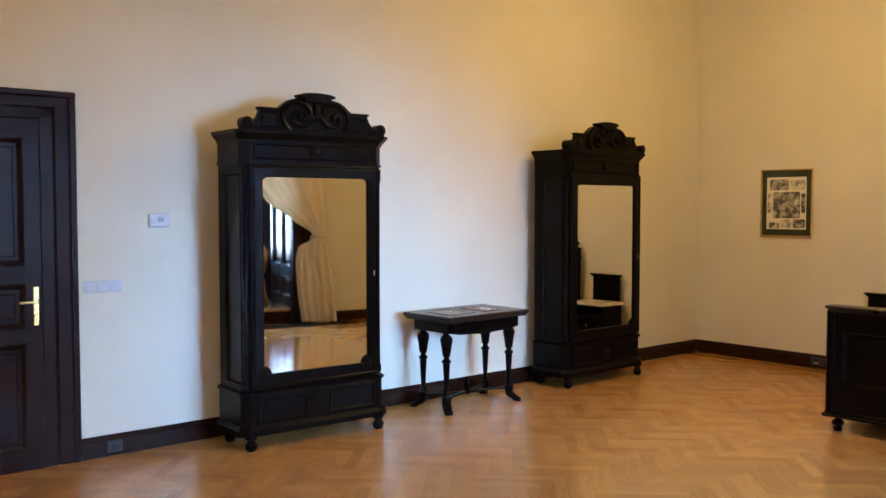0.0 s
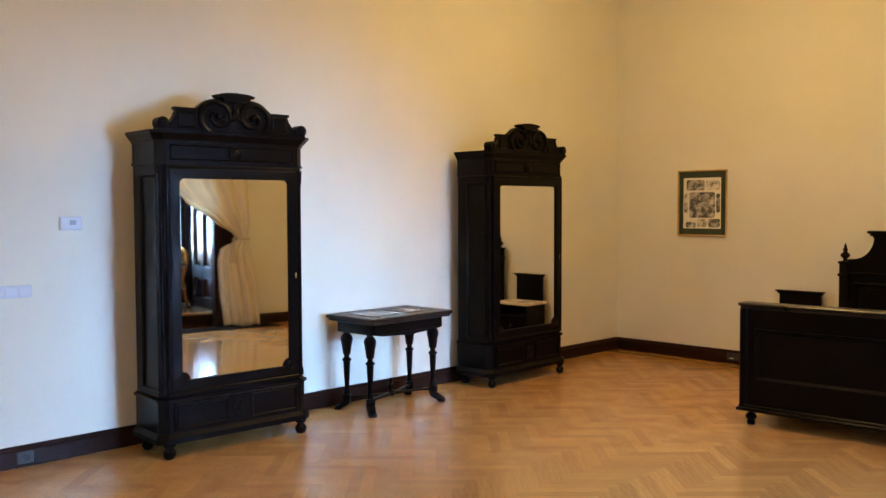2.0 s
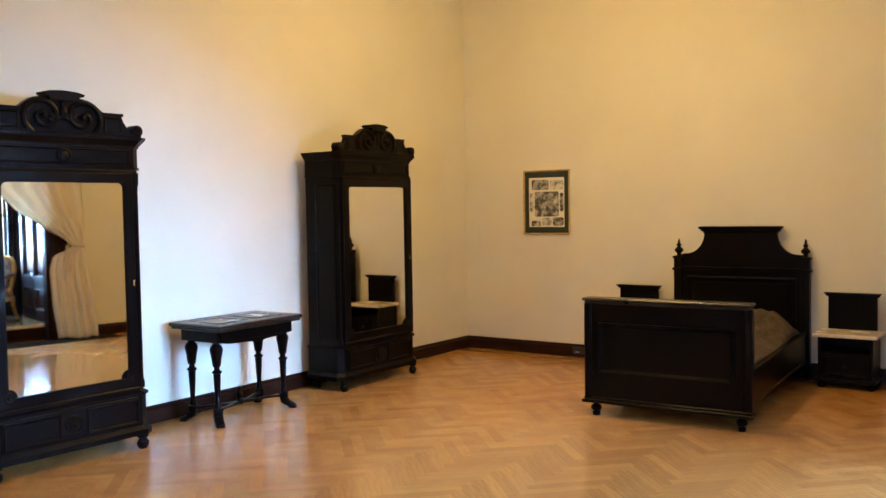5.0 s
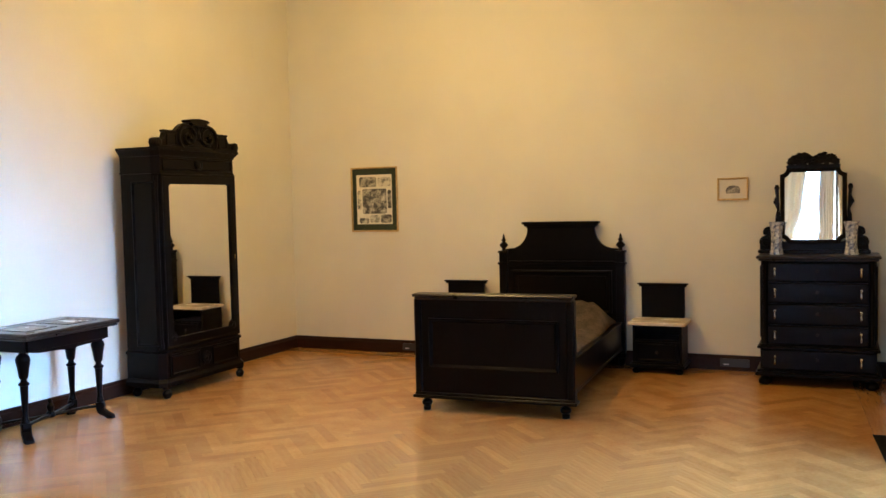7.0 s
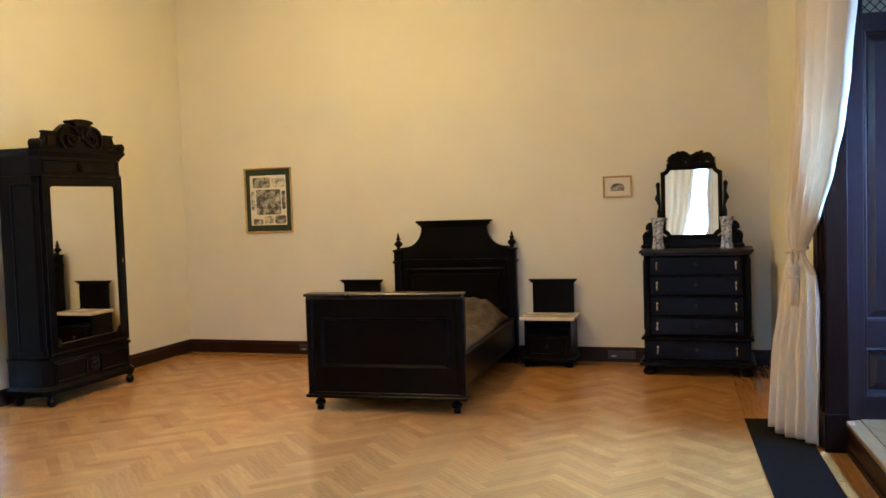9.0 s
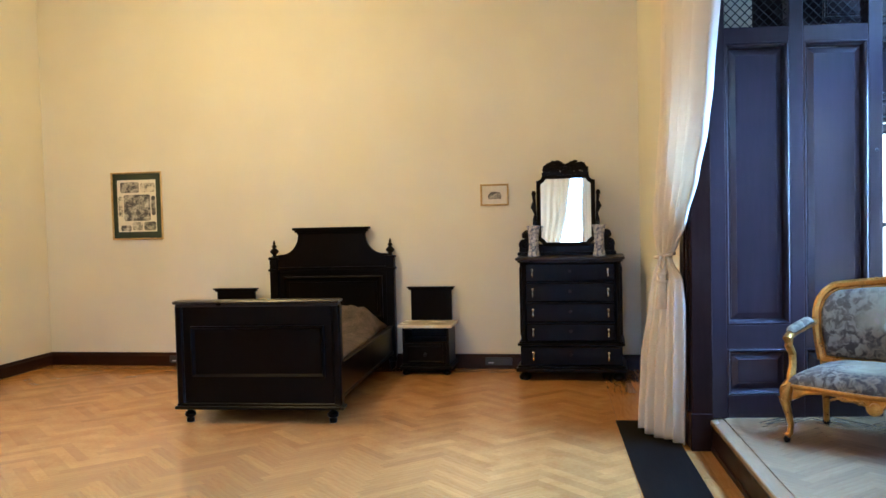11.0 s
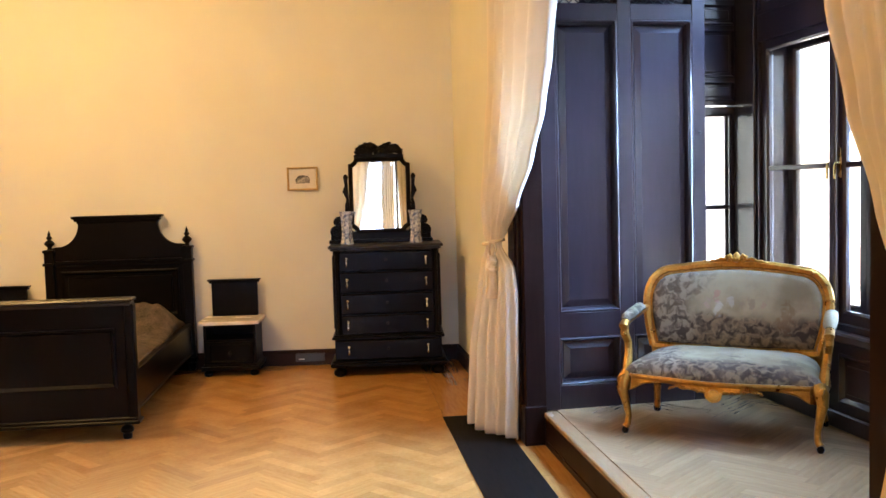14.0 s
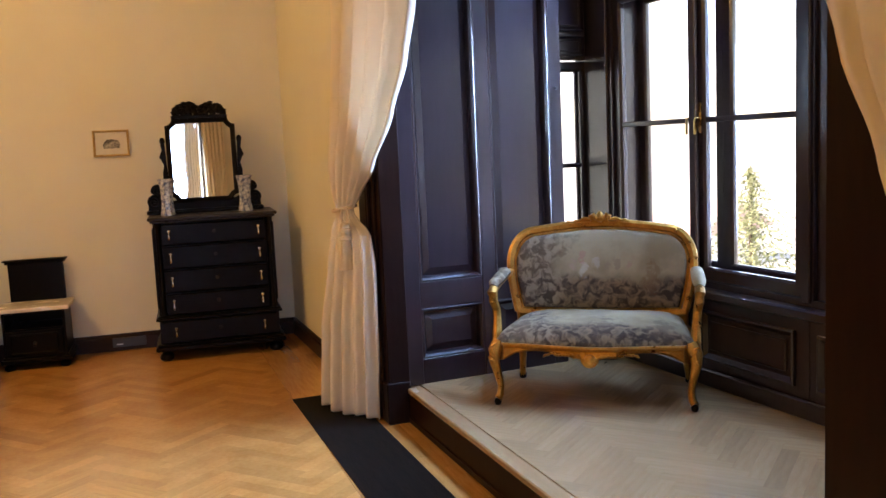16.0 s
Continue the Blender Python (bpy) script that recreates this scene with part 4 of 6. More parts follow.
        part("volute", bm, EBONY, crest, "", True)
        bm = bmesh.new()
        for k in range(5):
            a = radians(200 - s * 0 + 35 * k)
            lathe(bm, [(0.001, 0), (0.013, 0.014), (0.016, 0.034), (0.009, 0.058), (0.001, 0.07)], 8, Matrix.Translation((s * 0.045, cy0 + 0.004, z + 0.075)) @ Matrix.Rotation(s * radians(20 + 38 * k - 60), 4, "Y"), 1, 0.6)
        part("acanthus_leaf", bm, EBONY, crest, "", True)
        part("field_panel", panel_bm(*sorted((s * 0.275, s * 0.395)), z + 0.02, z + 0.125, cy0 + 0.018, 0.008, 0.014, False), EBONY, crest)
    bm = bmesh.new()
    lathe(bm, [(0.001, 0), (0.022, 0.02), (0.03, 0.05), (0.016, 0.085), (0.02, 0.11), (0.001, 0.13)], 10, Matrix.Translation((0, cy0 + 0.004, z + 0.08)), 1, 0.6)
    prism(bm, [(-0.09, z + 0.205), (0.09, z + 0.205), (0.10, z + 0.228), (0.128, z + 0.236), (0.135, z + 0.25), (0.09, z + 0.262), (0, z + 0.268), (-0.09, z + 0.262), (-0.135, z + 0.25), (-0.128, z + 0.236), (-0.10, z + 0.228)], cy0 - 0.02, cy1 + 0.01, 0.003)
    part("crest_cap", bm, EBONY, crest)
    part("crest_plinth", boxes((-0.53, 0.53, cy0 - 0.004, cy1 + 0.012, z, z + 0.018), bevel=0.004), EBONY, crest)
    # turned feet
    for x, y in ((-0.485, -0.46), (0.485, -0.46), (-0.485, -0.06), (0.485, -0.06)):
        bm = bmesh.new()
        lathe(bm, [(0.020, 0), (0.030, 0.006), (0.042, 0.03), (0.042, 0.05), (0.026, 0.068), (0.024, 0.076), (0.040, 0.084), (0.040, 0.10)], 18, Matrix.Translation((x, y, 0)))
        part("foot", bm, EBONY, th, "", True)
    return th


W1 = wardrobe(pose(0.03, -5.205, 0, 0, 0, 86.5) @ Matrix.Diagonal((1.035, 0.82, 1.006, 1)))
copy_thing(W1, pose(0.008, -2.060, 0, 0, 0, 89.8))


# ---- side table ----
def side_table(m):
    th = thing("side_table", m, "small ebonised side table with inlaid top and turned legs", "table")
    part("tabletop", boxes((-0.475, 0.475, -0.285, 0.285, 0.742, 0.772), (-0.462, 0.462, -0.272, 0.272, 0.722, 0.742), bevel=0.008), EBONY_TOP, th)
    for s in (-1, 1):
        part("inlay", boxes((s * 0.205 - 0.135, s * 0.205 + 0.135, -0.145, 0.145, 0.7725, 0.7745), bevel=0.001), surface("stone_inlay", (0.24, 0.23, 0.22), (0.29, 0.28, 0.265), 0.25, 3, 0.02, fine=90) if s < 0 else bpy.data.materials["stone_inlay"], th, "pale stone inlay")
        bm = bmesh.new()
        ring(bm, rect(s * 0.205 - 0.15, s * 0.205 + 0.15, -0.16, 0.16), [(0, 0), (0, 0.004), (0.014, 0.004), (0.014, 0)])
        for v in bm.verts:
            v.co = Vector((v.co.x, v.co.z, 0.772 + v.co.y))
        part("inlay_border", bm, EBONY, th)
    bm = bmesh.new()
    for y in (-0.225, 0.195):
        box(bm, -0.40, 0.40, y, y + 0.02, 0.635, 0.722, 0.003)
        prism(bm, [(-0.40, 0.636), (-0.30, 0.62), (-0.1, 0.612), (0, 0.60), (0.1, 0.612), (0.30, 0.62), (0.40, 0.636)], y + 0.002, y + 0.018)
    for x in (-0.42, 0.40):
        box(bm, x, x + 0.02, -0.205, 0.20, 0.635, 0.722, 0.003)
    part("apron", bm, EBONY, th)
    prof = [(0.018, 0.125), (0.027, 0.135), (0.020, 0.16), (0.016, 0.19), (0.022, 0.30), (0.026, 0.395), (0.034, 0.402), (0.034, 0.412), (0.020, 0.425), (0.018, 0.44), (0.028, 0.455), (0.036, 0.52), (0.044, 0.565), (0.046, 0.58), (0.038, 0.605), (0.022, 0.622), (0.026, 0.632), (0.036, 0.64), (0.036, 0.66)]
    for x in (-0.372, 0.372):
        for y in (-0.14, 0.14):
            bm = bmesh.new()
            lathe(bm, prof, 16, Matrix.Translation((x, y, 0)), 1.15, 1.12)
            box(bm, x - 0.034, x + 0.034, y - 0.034, y + 0.034, 0.655, 0.724, 0.004)
            lg = part("leg", bm, EBONY, th, "", True)
            bm = bmesh.new()
            sx, sy = math.copysign(1, x), math.copysign(1, y)
            o = [(-0.03, 0.13), (0.03, 0.13), (0.036, 0.10), (0.030, 0.075), (0.055, 0.05), (0.095, 0.028), (0.105, 0.0), (0.055, 0.0), (0.03, 0.022), (0.0, 0.034), (-0.02, 0.05), (-0.03, 0.09)]
            prism(bm, o, -0.034, 0.034, 0.008, Matrix.Translation((x, y, 0)) @ Matrix.Rotation(math.atan2(sy * 0.8, sx * 0.5), 4, "Z"))
            part("scroll_foot", bm, EBONY, lg)
    bm = bmesh.new()
    for sx in (-1, 1):
        for sy in (-1, 1):
            tube(bm, [(sx * 0.365, sy * 0.135, 0.10), (sx * 0.26, sy * 0.085, 0.105), (sx * 0.12, sy * 0.03, 0.10), (0, 0, 0.10)], [0.016, 0.016, 0.018, 0.022], 8, 0.7)
    part("stretcher", bm, EBONY, th, "", True)
    bm = bmesh.new()
    lathe(bm, [(0.03, 0.085), (0.036, 0.10), (0.030, 0.12), (0.018, 0.132), (0.026, 0.15), (0.028, 0.17), (0.012, 0.19), (0.018, 0.205), (0.012, 0.22), (0.002, 0.228)], 14)
    part("finial", bm, EBONY, th, "", True)
    return th


side_table(pose(0.235, -3.66, 0, 0, 0, 91) @ Matrix.Diagonal((0.95, 1, 1, 1)))


# ---- bed ----
def bed(m):
    """x across, headboard at y 0, footboard at y -2.16."""
    th = thing("bed", m, "ebonised wooden single bed with high headboard and rumpled dark cover", "bed")
    # headboard
    bm = bmesh.new()
    box(bm, -0.60, 0.60, -0.05, -0.01, 0.20, 1.02)
    half = [(0.585, 1.0), (0.585, 1.125), (0.54, 1.135)] + [(0.52 - 0.185 * math.sin(radians(a)), 1.135 + 0.20 * (1 - math.cos(radians(a)))) for a in range(10, 91, 10)] + [(0.335, 1.345)]
    outl = half + [(-x, z) for x, z in half[::-1]]
    prism(bm, outl, -0.055, -0.008, 0.003)
    hb = part("headboard", bm, EBONY, th)
    part("headboard_cap", boxes((-0.385, 0.385, -0.085, 0.005, 1.375, 1.40), (-0.365, 0.365, -0.072, 0.0, 1.352, 1.376), (-0.345, 0.345, -0.06, -0.004, 1.335, 1.353), bevel=0.005), EBONY, hb)
    part("headboard_moulding", boxes((-0.575, 0.575, -0.078, -0.03, 0.985, 1.012), (-0.575, 0.575, -0.068, -0.03, 0.955, 0.986), bevel=0.006), EBONY, hb)
    part("headboard_panel", panel_bm(-0.50, 0.50, 0.50, 0.92, -0.05, 0.016, 0.035), EBONY, hb)
    for s in (-1, 1):
        bm = bmesh.new()
        x = s * 0.585
        box(bm, x - 0.04, x + 0.04, -0.085, 0.0, 0.12, 1.10, 0.005)
        box(bm, x - 0.052, x + 0.052, -0.097, 0.005, 0.975, 1.0, 0.005)
        box(bm, x - 0.05, x + 0.05, -0.095, 0.004, 1.09, 1.115, 0.006)
        lathe(bm, [(0.022, 0), (0.034, 0.02), (0.034, 0.07), (0.045, 0.08), (0.045, 0.12)], 14, Matrix.Translation((x, -0.042, 0)))
        post = part("head_post", bm, EBONY, th)
        bm = bmesh.new()
        lathe(bm, [(0.026, 1.112), (0.018, 1.128), (0.020, 1.140), (0.040, 1.160), (0.044, 1.172), (0.030, 1.190), (0.014, 1.204), (0.024, 1.216), (0.024, 1.224), (0.011, 1.238), (0.013, 1.252), (0.005, 1.275), (0.001, 1.285)], 16, Matrix.Translation((x, -0.042, 0)))
        part("finial", bm, EBONY, post, "turned finial", True)
    # footboard
    F = -2.13
    bm = bmesh.new()
    box(bm, -0.60, 0.60, F - 0.03, F + 0.03, 0.125, 0.88, 0.003)
    fb = part("footboard", bm, EBONY, th)
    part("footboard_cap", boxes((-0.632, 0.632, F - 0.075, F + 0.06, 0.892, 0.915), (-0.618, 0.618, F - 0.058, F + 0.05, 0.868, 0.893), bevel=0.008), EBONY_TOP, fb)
    part("footboard_panel", panel_bm(-0.51, 0.51, 0.34, 0.725, F - 0.03, 0.020, 0.03, False), EBONY, fb)
    part("footboard_base", boxes((-0.645, 0.645, F - 0.062, F + 0.055, 0.105, 0.130), (-0.63, 0.63, F - 0.05, F + 0.045, 0.130, 0.150), bevel=0.006), EBONY, fb)
    for s in (-1, 1):
        x = s * 0.60
        part("corner_post", boxes((x - 0.03, x + 0.03, F - 0.045, F + 0.04, 0.125, 0.88), bevel=0.012), EBONY, fb)
        bm = bmesh.new()
        xf = s * 0.55
        lathe(bm, [(0.020, 0), (0.028, 0.004), (0.030, 0.03), (0.024, 0.036), (0.040, 0.05), (0.042, 0.068), (0.030, 0.084), (0.018, 0.090), (0.018, 0.098), (0.030, 0.106)], 18, Matrix.Translation((xf, F, 0)))
        part("foot", bm, EBONY, fb, "", True)
    # side rails and slats
    for s in (-1, 1):
        bm = bmesh.new()
        x = s * 0.575
        box(bm, x - 0.018, x + 0.018, F + 0.02, -0.05, 0.16, 0.42, 0.004)
        box(bm, x - 0.026, x + 0.026, F + 0.021, -0.051, 0.15, 0.18, 0.006)
        box(bm, x - 0.024, x + 0.024, F + 0.0215, -0.0515, 0.405, 0.425, 0.006)
        part("side_rail", bm, EBONY, th)
    for k in range(6):
        y = F + 0.2 + k * 0.34
        part("slat", boxes((-0.557, 0.557, y, y + 0.09, 0.25, 0.27), bevel=0.002), STRAW, th)
    bm = bmesh.new()
    box(bm, -0.552, 0.552, F + 0.035, -0.07, 0.272, 0.40, 0.02, 3)
    part("mattress", bm, STRAW, th, "straw coloured thin mattress")
    return th


BED = bed(pose(3.104, 0.06, 0, 0, 0, 2.9) @ Matrix.Diagonal((1, 1.066, 1, 1)))
# rumpled cover lying on the mattress, higher towards the pillow
bm = bmesh.new()
nx, ny = 56, 100
g = []
for j in range(ny + 1):
    y = -2.08 + 1.98 * j / ny
    row = []
    for i in range(nx + 1):
        x = -0.548 + 1.096 * i / nx
        f = j / ny
        edge = min(1.0, (0.552 - abs(x)) / 0.16)
        pil = math.exp(-((f - 0.83) / 0.13) ** 2) * 0.19
        z = 0.40 + (0.055 + pil) * math.sqrt(max(0.0, edge)) * (1 if 0 < j < ny else 0.3)
        z += 0.020 * edge * noise.noise(Vector((x * 4, y * 4, 3))) + 0.016 * edge * noise.noise(Vector((x * 13, y * 9, 7))) + 0.008 * edge * noise.noise(Vector((x * 26, y * 30, 1)))
        row.append(bm.verts.new((x, y, z)))
    g.append(row)
for r, q in zip(g, g[1:]):
    for i in range(nx):
        bm.faces.new((r[i], r[i + 1], q[i + 1], q[i]))
ob = part("bed_cover", bm, COVER, None, "", True)
ob.matrix_basis = BED.matrix_basis.copy()
ob.modifiers.new("thick", "SOLIDIFY").thickness = -0.012
tagged(ob, "rumpled brown-grey velvet cover spread over the mattress and pillow", "bed cover")


# ---- nightstands ----
def nightstand(m):
    th = thing("nightstand", m, "small ebonised nightstand with marble top and backboard", "nightstand", "nightstands beside the bed")
    bm = bmesh.new()
    box(bm, -0.215, -0.195, -0.36, 0, 0.085, 0.445, 0.003)
    box(bm, 0.195, 0.215, -0.36, 0, 0.085, 0.445, 0.003)
    box(bm, -0.195, 0.195, -0.02, 0, 0.085, 0.445)
    box(bm, -0.195, 0.195, -0.355, -0.02, 0.30, 0.316)
    box(bm, -0.195, 0.195, -0.355, -0.02, 0.428, 0.445)
    box(bm, -0.195, 0.195, -0.355, -0.02, 0.085, 0.10)
    body = part("body", bm, EBONY, th)
    part("base_moulding", boxes((-0.24, 0.24, -0.385, 0.0, 0.055, 0.088), (-0.228, 0.228, -0.372, 0.0, 0.088, 0.105), bevel=0.006), EBONY, th)
    bm = bmesh.new()
    box(bm, -0.193, 0.193, -0.374, -0.355, 0.108, 0.298, 0.004)
    dr = part("drawer", bm, EBONY, th)
    part("drawer_panel", panel_bm(-0.165, 0.165, 0.128, 0.278, -0.374, 0.006, 0.014, False), EBONY, dr)
    bm = bmesh.new()
    lathe(bm, [(0.014, 0), (0.014, 0.004), (0.006, 0.008), (0.011, 0.016), (0.008, 0.022), (0.001, 0.024)], 12, Matrix.Translation((0, -0.378, 0.205)) @ Matrix.Rotation(radians(90), 4, "X"))
    tube(bm, [(0.012 * math.cos(a), -0.392, 0.193 + 0.014 * math.sin(a)) for a in [2 * math.pi * k / 14 for k in range(15)]], 0.0022, 6)
    part("knob", bm, WIRE, dr, "", True)
    bm = bmesh.new()
    box(bm, -0.25, 0.25, -0.40, 0.0, 0.447, 0.478, 0.006, 2)
    part("marble_top", bm, MARBLE, th, "cream veined marble slab")
    bm = bmesh.new()
    box(bm, -0.195, 0.195, -0.035, -0.002, 0.478, 0.775, 0.003)
    bb = part("backboard", bm, EBONY, th)
    part("backboard_cap", boxes((-0.228, 0.228, -0.065, 0.0, 0.792, 0.806), (-0.214, 0.214, -0.05, 0.0, 0.772, 0.793), bevel=0.005), EBONY, bb)
    for x in (-0.19, 0.19):
        for y in (-0.33, -0.04):
            bm = bmesh.new()
            lathe(bm, [(0.024, 0), (0.036, 0.012), (0.036, 0.032), (0.022, 0.046), (0.028, 0.057)], 14, Matrix.Translation((x, y, 0)))
            part("foot", bm, EBONY, th, "", True)
    return th


NS = nightstand(pose(4.09, 0.06, 0) @ Matrix.Diagonal((1.03, 1, 1, 1)))
copy_thing(NS, pose(2.083, 0.06, 0))


# ---- chest of drawers ----
def chest(m):
    th = thing("chest_of_drawers", m, "ebonised chest of five drawers with drop pulls", "chest of drawers")
    D, W = 0.50, 0.45
    bm = bmesh.new()
    box(bm, -W, W, -D + 0.03, 0, 0.33, 1.07, 0.003)
    box(bm, -W - 0.005, W + 0.005, -D + 0.01, 0, 0.11, 0.33, 0.003)
    body = part("body", bm, EBONY, th)
    part("top", boxes((-W - 0.035, W + 0.035, -D - 0.045, 0.0, 1.088, 1.112), (-W - 0.018, W + 0.018, -D - 0.025, 0.0, 1.068, 1.089), bevel=0.007), EBONY_TOP, th, "dark wooden top, paler than the body")
    part("waist_moulding", boxes((-W - 0.028, W + 0.028, -D - 0.030, 0.0, 0.318, 0.340), (-W - 0.016, W + 0.016, -D - 0.014, 0.0, 0.340, 0.352), bevel=0.006), EBONY, th)
    part("plinth", boxes((-W - 0.045, W + 0.045, -D - 0.045, 0.0, 0.085, 0.118), (-W - 0.03, W + 0.03, -D - 0.028, 0.0, 0.118, 0.140), bevel=0.008), EBONY, th)
    for s in (-1, 1):
        x = s * (W - 0.035)
        bm = bmesh.new()
        lathe(bm, [(0.030, 0.352), (0.030, 0.37), (0.022, 0.38), (0.022, 1.03), (0.030, 1.04), (0.030, 1.068)], 12, Matrix.Translation((x, -D + 0.035, 0)))
        part("corner_column", bm, EBONY, th, "", True)
        part("side_panel", moved(panel_bm(-0.42, -0.05, 0.40, 1.02, 0, 0.010, 0.02, False), pose(s * W, 0, 0, 0, 0, 90 * s) @ (pose(0, 0, 0) if s > 0 else pose(0.47, 0, 0))), EBONY, body)
    zs = [(0.895, 1.058), (0.712, 0.885), (0.529, 0.702), (0.357, 0.519), (0.145, 0.312)]
    for k, (z0, z1) in enumerate(zs):
        fy = -D + (0.005 if k < 4 else -0.015)
        bm = bmesh.new()
        hw = 0.385 if k < 4 else 0.43
        # slightly bowed drawer front
        prof = [(-0.006, z0), (-0.016, z0 + 0.010), (-0.017, (z0 + z1) / 2), (-0.016, z1 - 0.010), (-0.006, z1)]
        a = [bm.verts.new((-hw, fy + p[0], p[1])) for p in prof] + [bm.verts.new((-hw, fy + 0.03, z1)), bm.verts.new((-hw, fy + 0.03, z0))]
        b = [bm.verts.new((hw, v.co.y, v.co.z)) for v in a]
        bm.faces.new(a)
        bm.faces.new(b[::-1])
        for i in range(len(a)):
            j = (i + 1) % len(a)
            bm.faces.new((a[i], b[i], b[j], a[j]))
        dr = part("drawer", bm, EBONY, th)
        zc = (z0 + z1) / 2
        for s in (-1, 1):
            bm = bmesh.new()
            x = s * 0.335
            lathe(bm, [(0.001, -0.006), (0.011, -0.004), (0.011, 0.002), (0.006, 0.006), (0.005, 0.014), (0.001, 0.016)], 10, Matrix.Translation((x, fy - 0.017, zc + 0.026)) @ Matrix.Rotation(radians(90), 4, "X"))
            lathe(bm, [(0.002, 0.024), (0.005, 0.018), (0.0035, 0.008), (0.006, -0.004), (0.009, -0.022), (0.0075, -0.034), (0.002, -0.04)], 10, Matrix.Translation((x, fy - 0.029, zc)))
            part("drop_pull", bm, SILVER, dr, "nickel drop pull", True)
        bm = bmesh.new()
        lathe(bm, [(0.015, 0), (0.015, 0.004), (0.009, 0.005), (0.004, 0.001)], 12, Matrix.Translation((0, fy - 0.021, zc + 0.01)) @ Matrix.Rotation(radians(90), 4, "X"))
        part("keyhole_plate", bm, EBONY_TOP, dr)
    for x in (-0.42, 0.42):
        for y in (-0.46, -0.06):
            bm = bmesh.new()
            lathe(bm, [(0.034, 0), (0.052, 0.014), (0.055, 0.034), (0.046, 0.055), (0.032, 0.065), (0.044, 0.088)], 18, Matrix.Translation((x, y, 0)))
            part("foot", bm, EBONY, th, "", True)
    return th


chest(pose(5.447, -0.005, 0) @ Matrix.Diagonal((0.985, 1, 0.99, 1)))


def dressing_mirror(m):
    """Swing mirror on a scrolled stand; front towards -y, base at z 0."""
    th = thing("dressing_mirror", m, "ebonised swing mirror on scrolled stand with carved bow crest", "mirror")
    half = [(0.0, 0.0), (0.435, 0.0), (0.435, 0.05)] + arc(0.385, 0.10, 0.055, -30, 150, 8) + arc(0.36, 0.185, 0.05, -20, 160, 8) + [(0.29, 0.20), (0.275, 0.13), (0.24, 0.10), (0.0, 0.10)]
    bm = bmesh.new()
    prism(bm, half[1:-1] + [(-x, z) for x, z in half[1:-1][::-1]], -0.04, 0.03, 0.004)
    stand = part("stand", bm, EBONY, th)
    part("stand_base", boxes((-0.45, 0.45, -0.075, 0.06, 0.0, 0.03), bevel=0.006), EBONY, stand)
    for s in (-1, 1):
        for cx, cz, r in ((0.385, 0.10, 0.045), (0.36, 0.185, 0.038)):
            bm = bmesh.new()
            pts = [(s * (cx + (r * (1 - k / 26)) * math.cos(0.5 * k)), -0.045, cz + (r * (1 - k / 26)) * math.sin(0.5 * k)) for k in range(24)]
            tube(bm, pts, 0.010, 6)
            part("scroll", bm, EBONY, stand, "", True)
        bm = bmesh.new()
        o = [(0.305, 0.18), (0.328, 0.20), (0.325, 0.33), (0.312, 0.38), (0.330, 0.42), (0.336, 0.47), (0.322, 0.50), (0.330, 0.54), (0.318, 0.575), (0.298, 0.56), (0.294, 0.47), (0.290, 0.36), (0.286, 0.20)]
        prism(bm, [(s * (x - 0.020), z) for x, z in o], -0.028, 0.012, 0.004)
        lathe(bm, [(0.001, -0.03), (0.020, -0.02), (0.022, 0.0), (0.012, 0.02), (0.001, 0.024)], 10, Matrix.Translation((s * 0.294, -0.008, 0.575)))
        lathe(bm, [(0.001, -0.026), (0.017, -0.014), (0.018, 0.004), (0.001, 0.026)], 10, Matrix.Translation((s * 0.306, -0.01, 0.45)))
        part("upright", bm, EBONY, stand)
    # mirror leaf, tipped a little
    x1, z0, z1, c = 0.232, 0.115, 0.705, 0.055
    cut = [(-x1 + c, z0), (x1 - c, z0), (x1, z0 + c), (x1, z1 - c), (x1 - c, z1), (-x1 + c, z1), (-x1, z1 - c), (-x1, z0 + c)]
    tip = Matrix.Translation((0, -0.005, 0.40)) @ Matrix.Rotation(radians(-2.0), 4, "X") @ Matrix.Translation((0, 0, -0.40))
    bm = bmesh.new()
    prism(bm, cut, -0.012, -0.006)
    X, Z0, Z1 = x1 + 0.036, z0 - 0.036, z1 + 0.036
    outer = arc(X, Z0, c, 180, 90, 6) + arc(X, Z1, c, 270, 180, 6) + arc(-X, Z1, c, 0, -90, 6) + arc(-X, Z0, c, 90, 0, 6)
    fr = bmesh.new()
    ring(fr, outer, [(0, 0.01), (0, -0.024), (0.010, -0.032), (0.026, -0.026), (0.038, -0.016), (0.040, 0.01)])
    frame_ob = part("mirror_frame", moved(fr, tip), EBONY, th)
    part("mirror_glass", moved(bm, tip), MIRROR, frame_ob, "silvered mirror glass")
    bm = bmesh.new()
    prism(bm, [(-0.212, Z1 - 0.006), (0.212, Z1 - 0.006), (0.218, Z1 + 0.016), (0.20, Z1 + 0.026), (-0.20, Z1 + 0.026), (-0.218, Z1 + 0.016)], -0.035, 0.012, 0.003)
    moved(bm, tip)
    part("top_rail", bm, EBONY, frame_ob)
    bm = bmesh.new()
    rnd = random.Random(3)
    for s in (-1, 1):
        for k in range(80):
            f = k / 79
            px = s * (0.010 + 0.180 * f)
            pz = Z1 + 0.032 + (0.016 + 0.072 * math.sin(math.pi * (0.22 + 0.70 * f))) * rnd.uniform(0.0, 1.0)
            lathe(bm, [(0.001, -0.028), (0.015, -0.008), (0.015, 0.010), (0.001, 0.028)], 7, tip @ Matrix.Translation((px, -0.012 + rnd.uniform(-0.012, 0.01), pz)) @ Matrix.Rotation(s * rnd.uniform(0.6, 1.7), 4, "Y"), 1, 0.7)
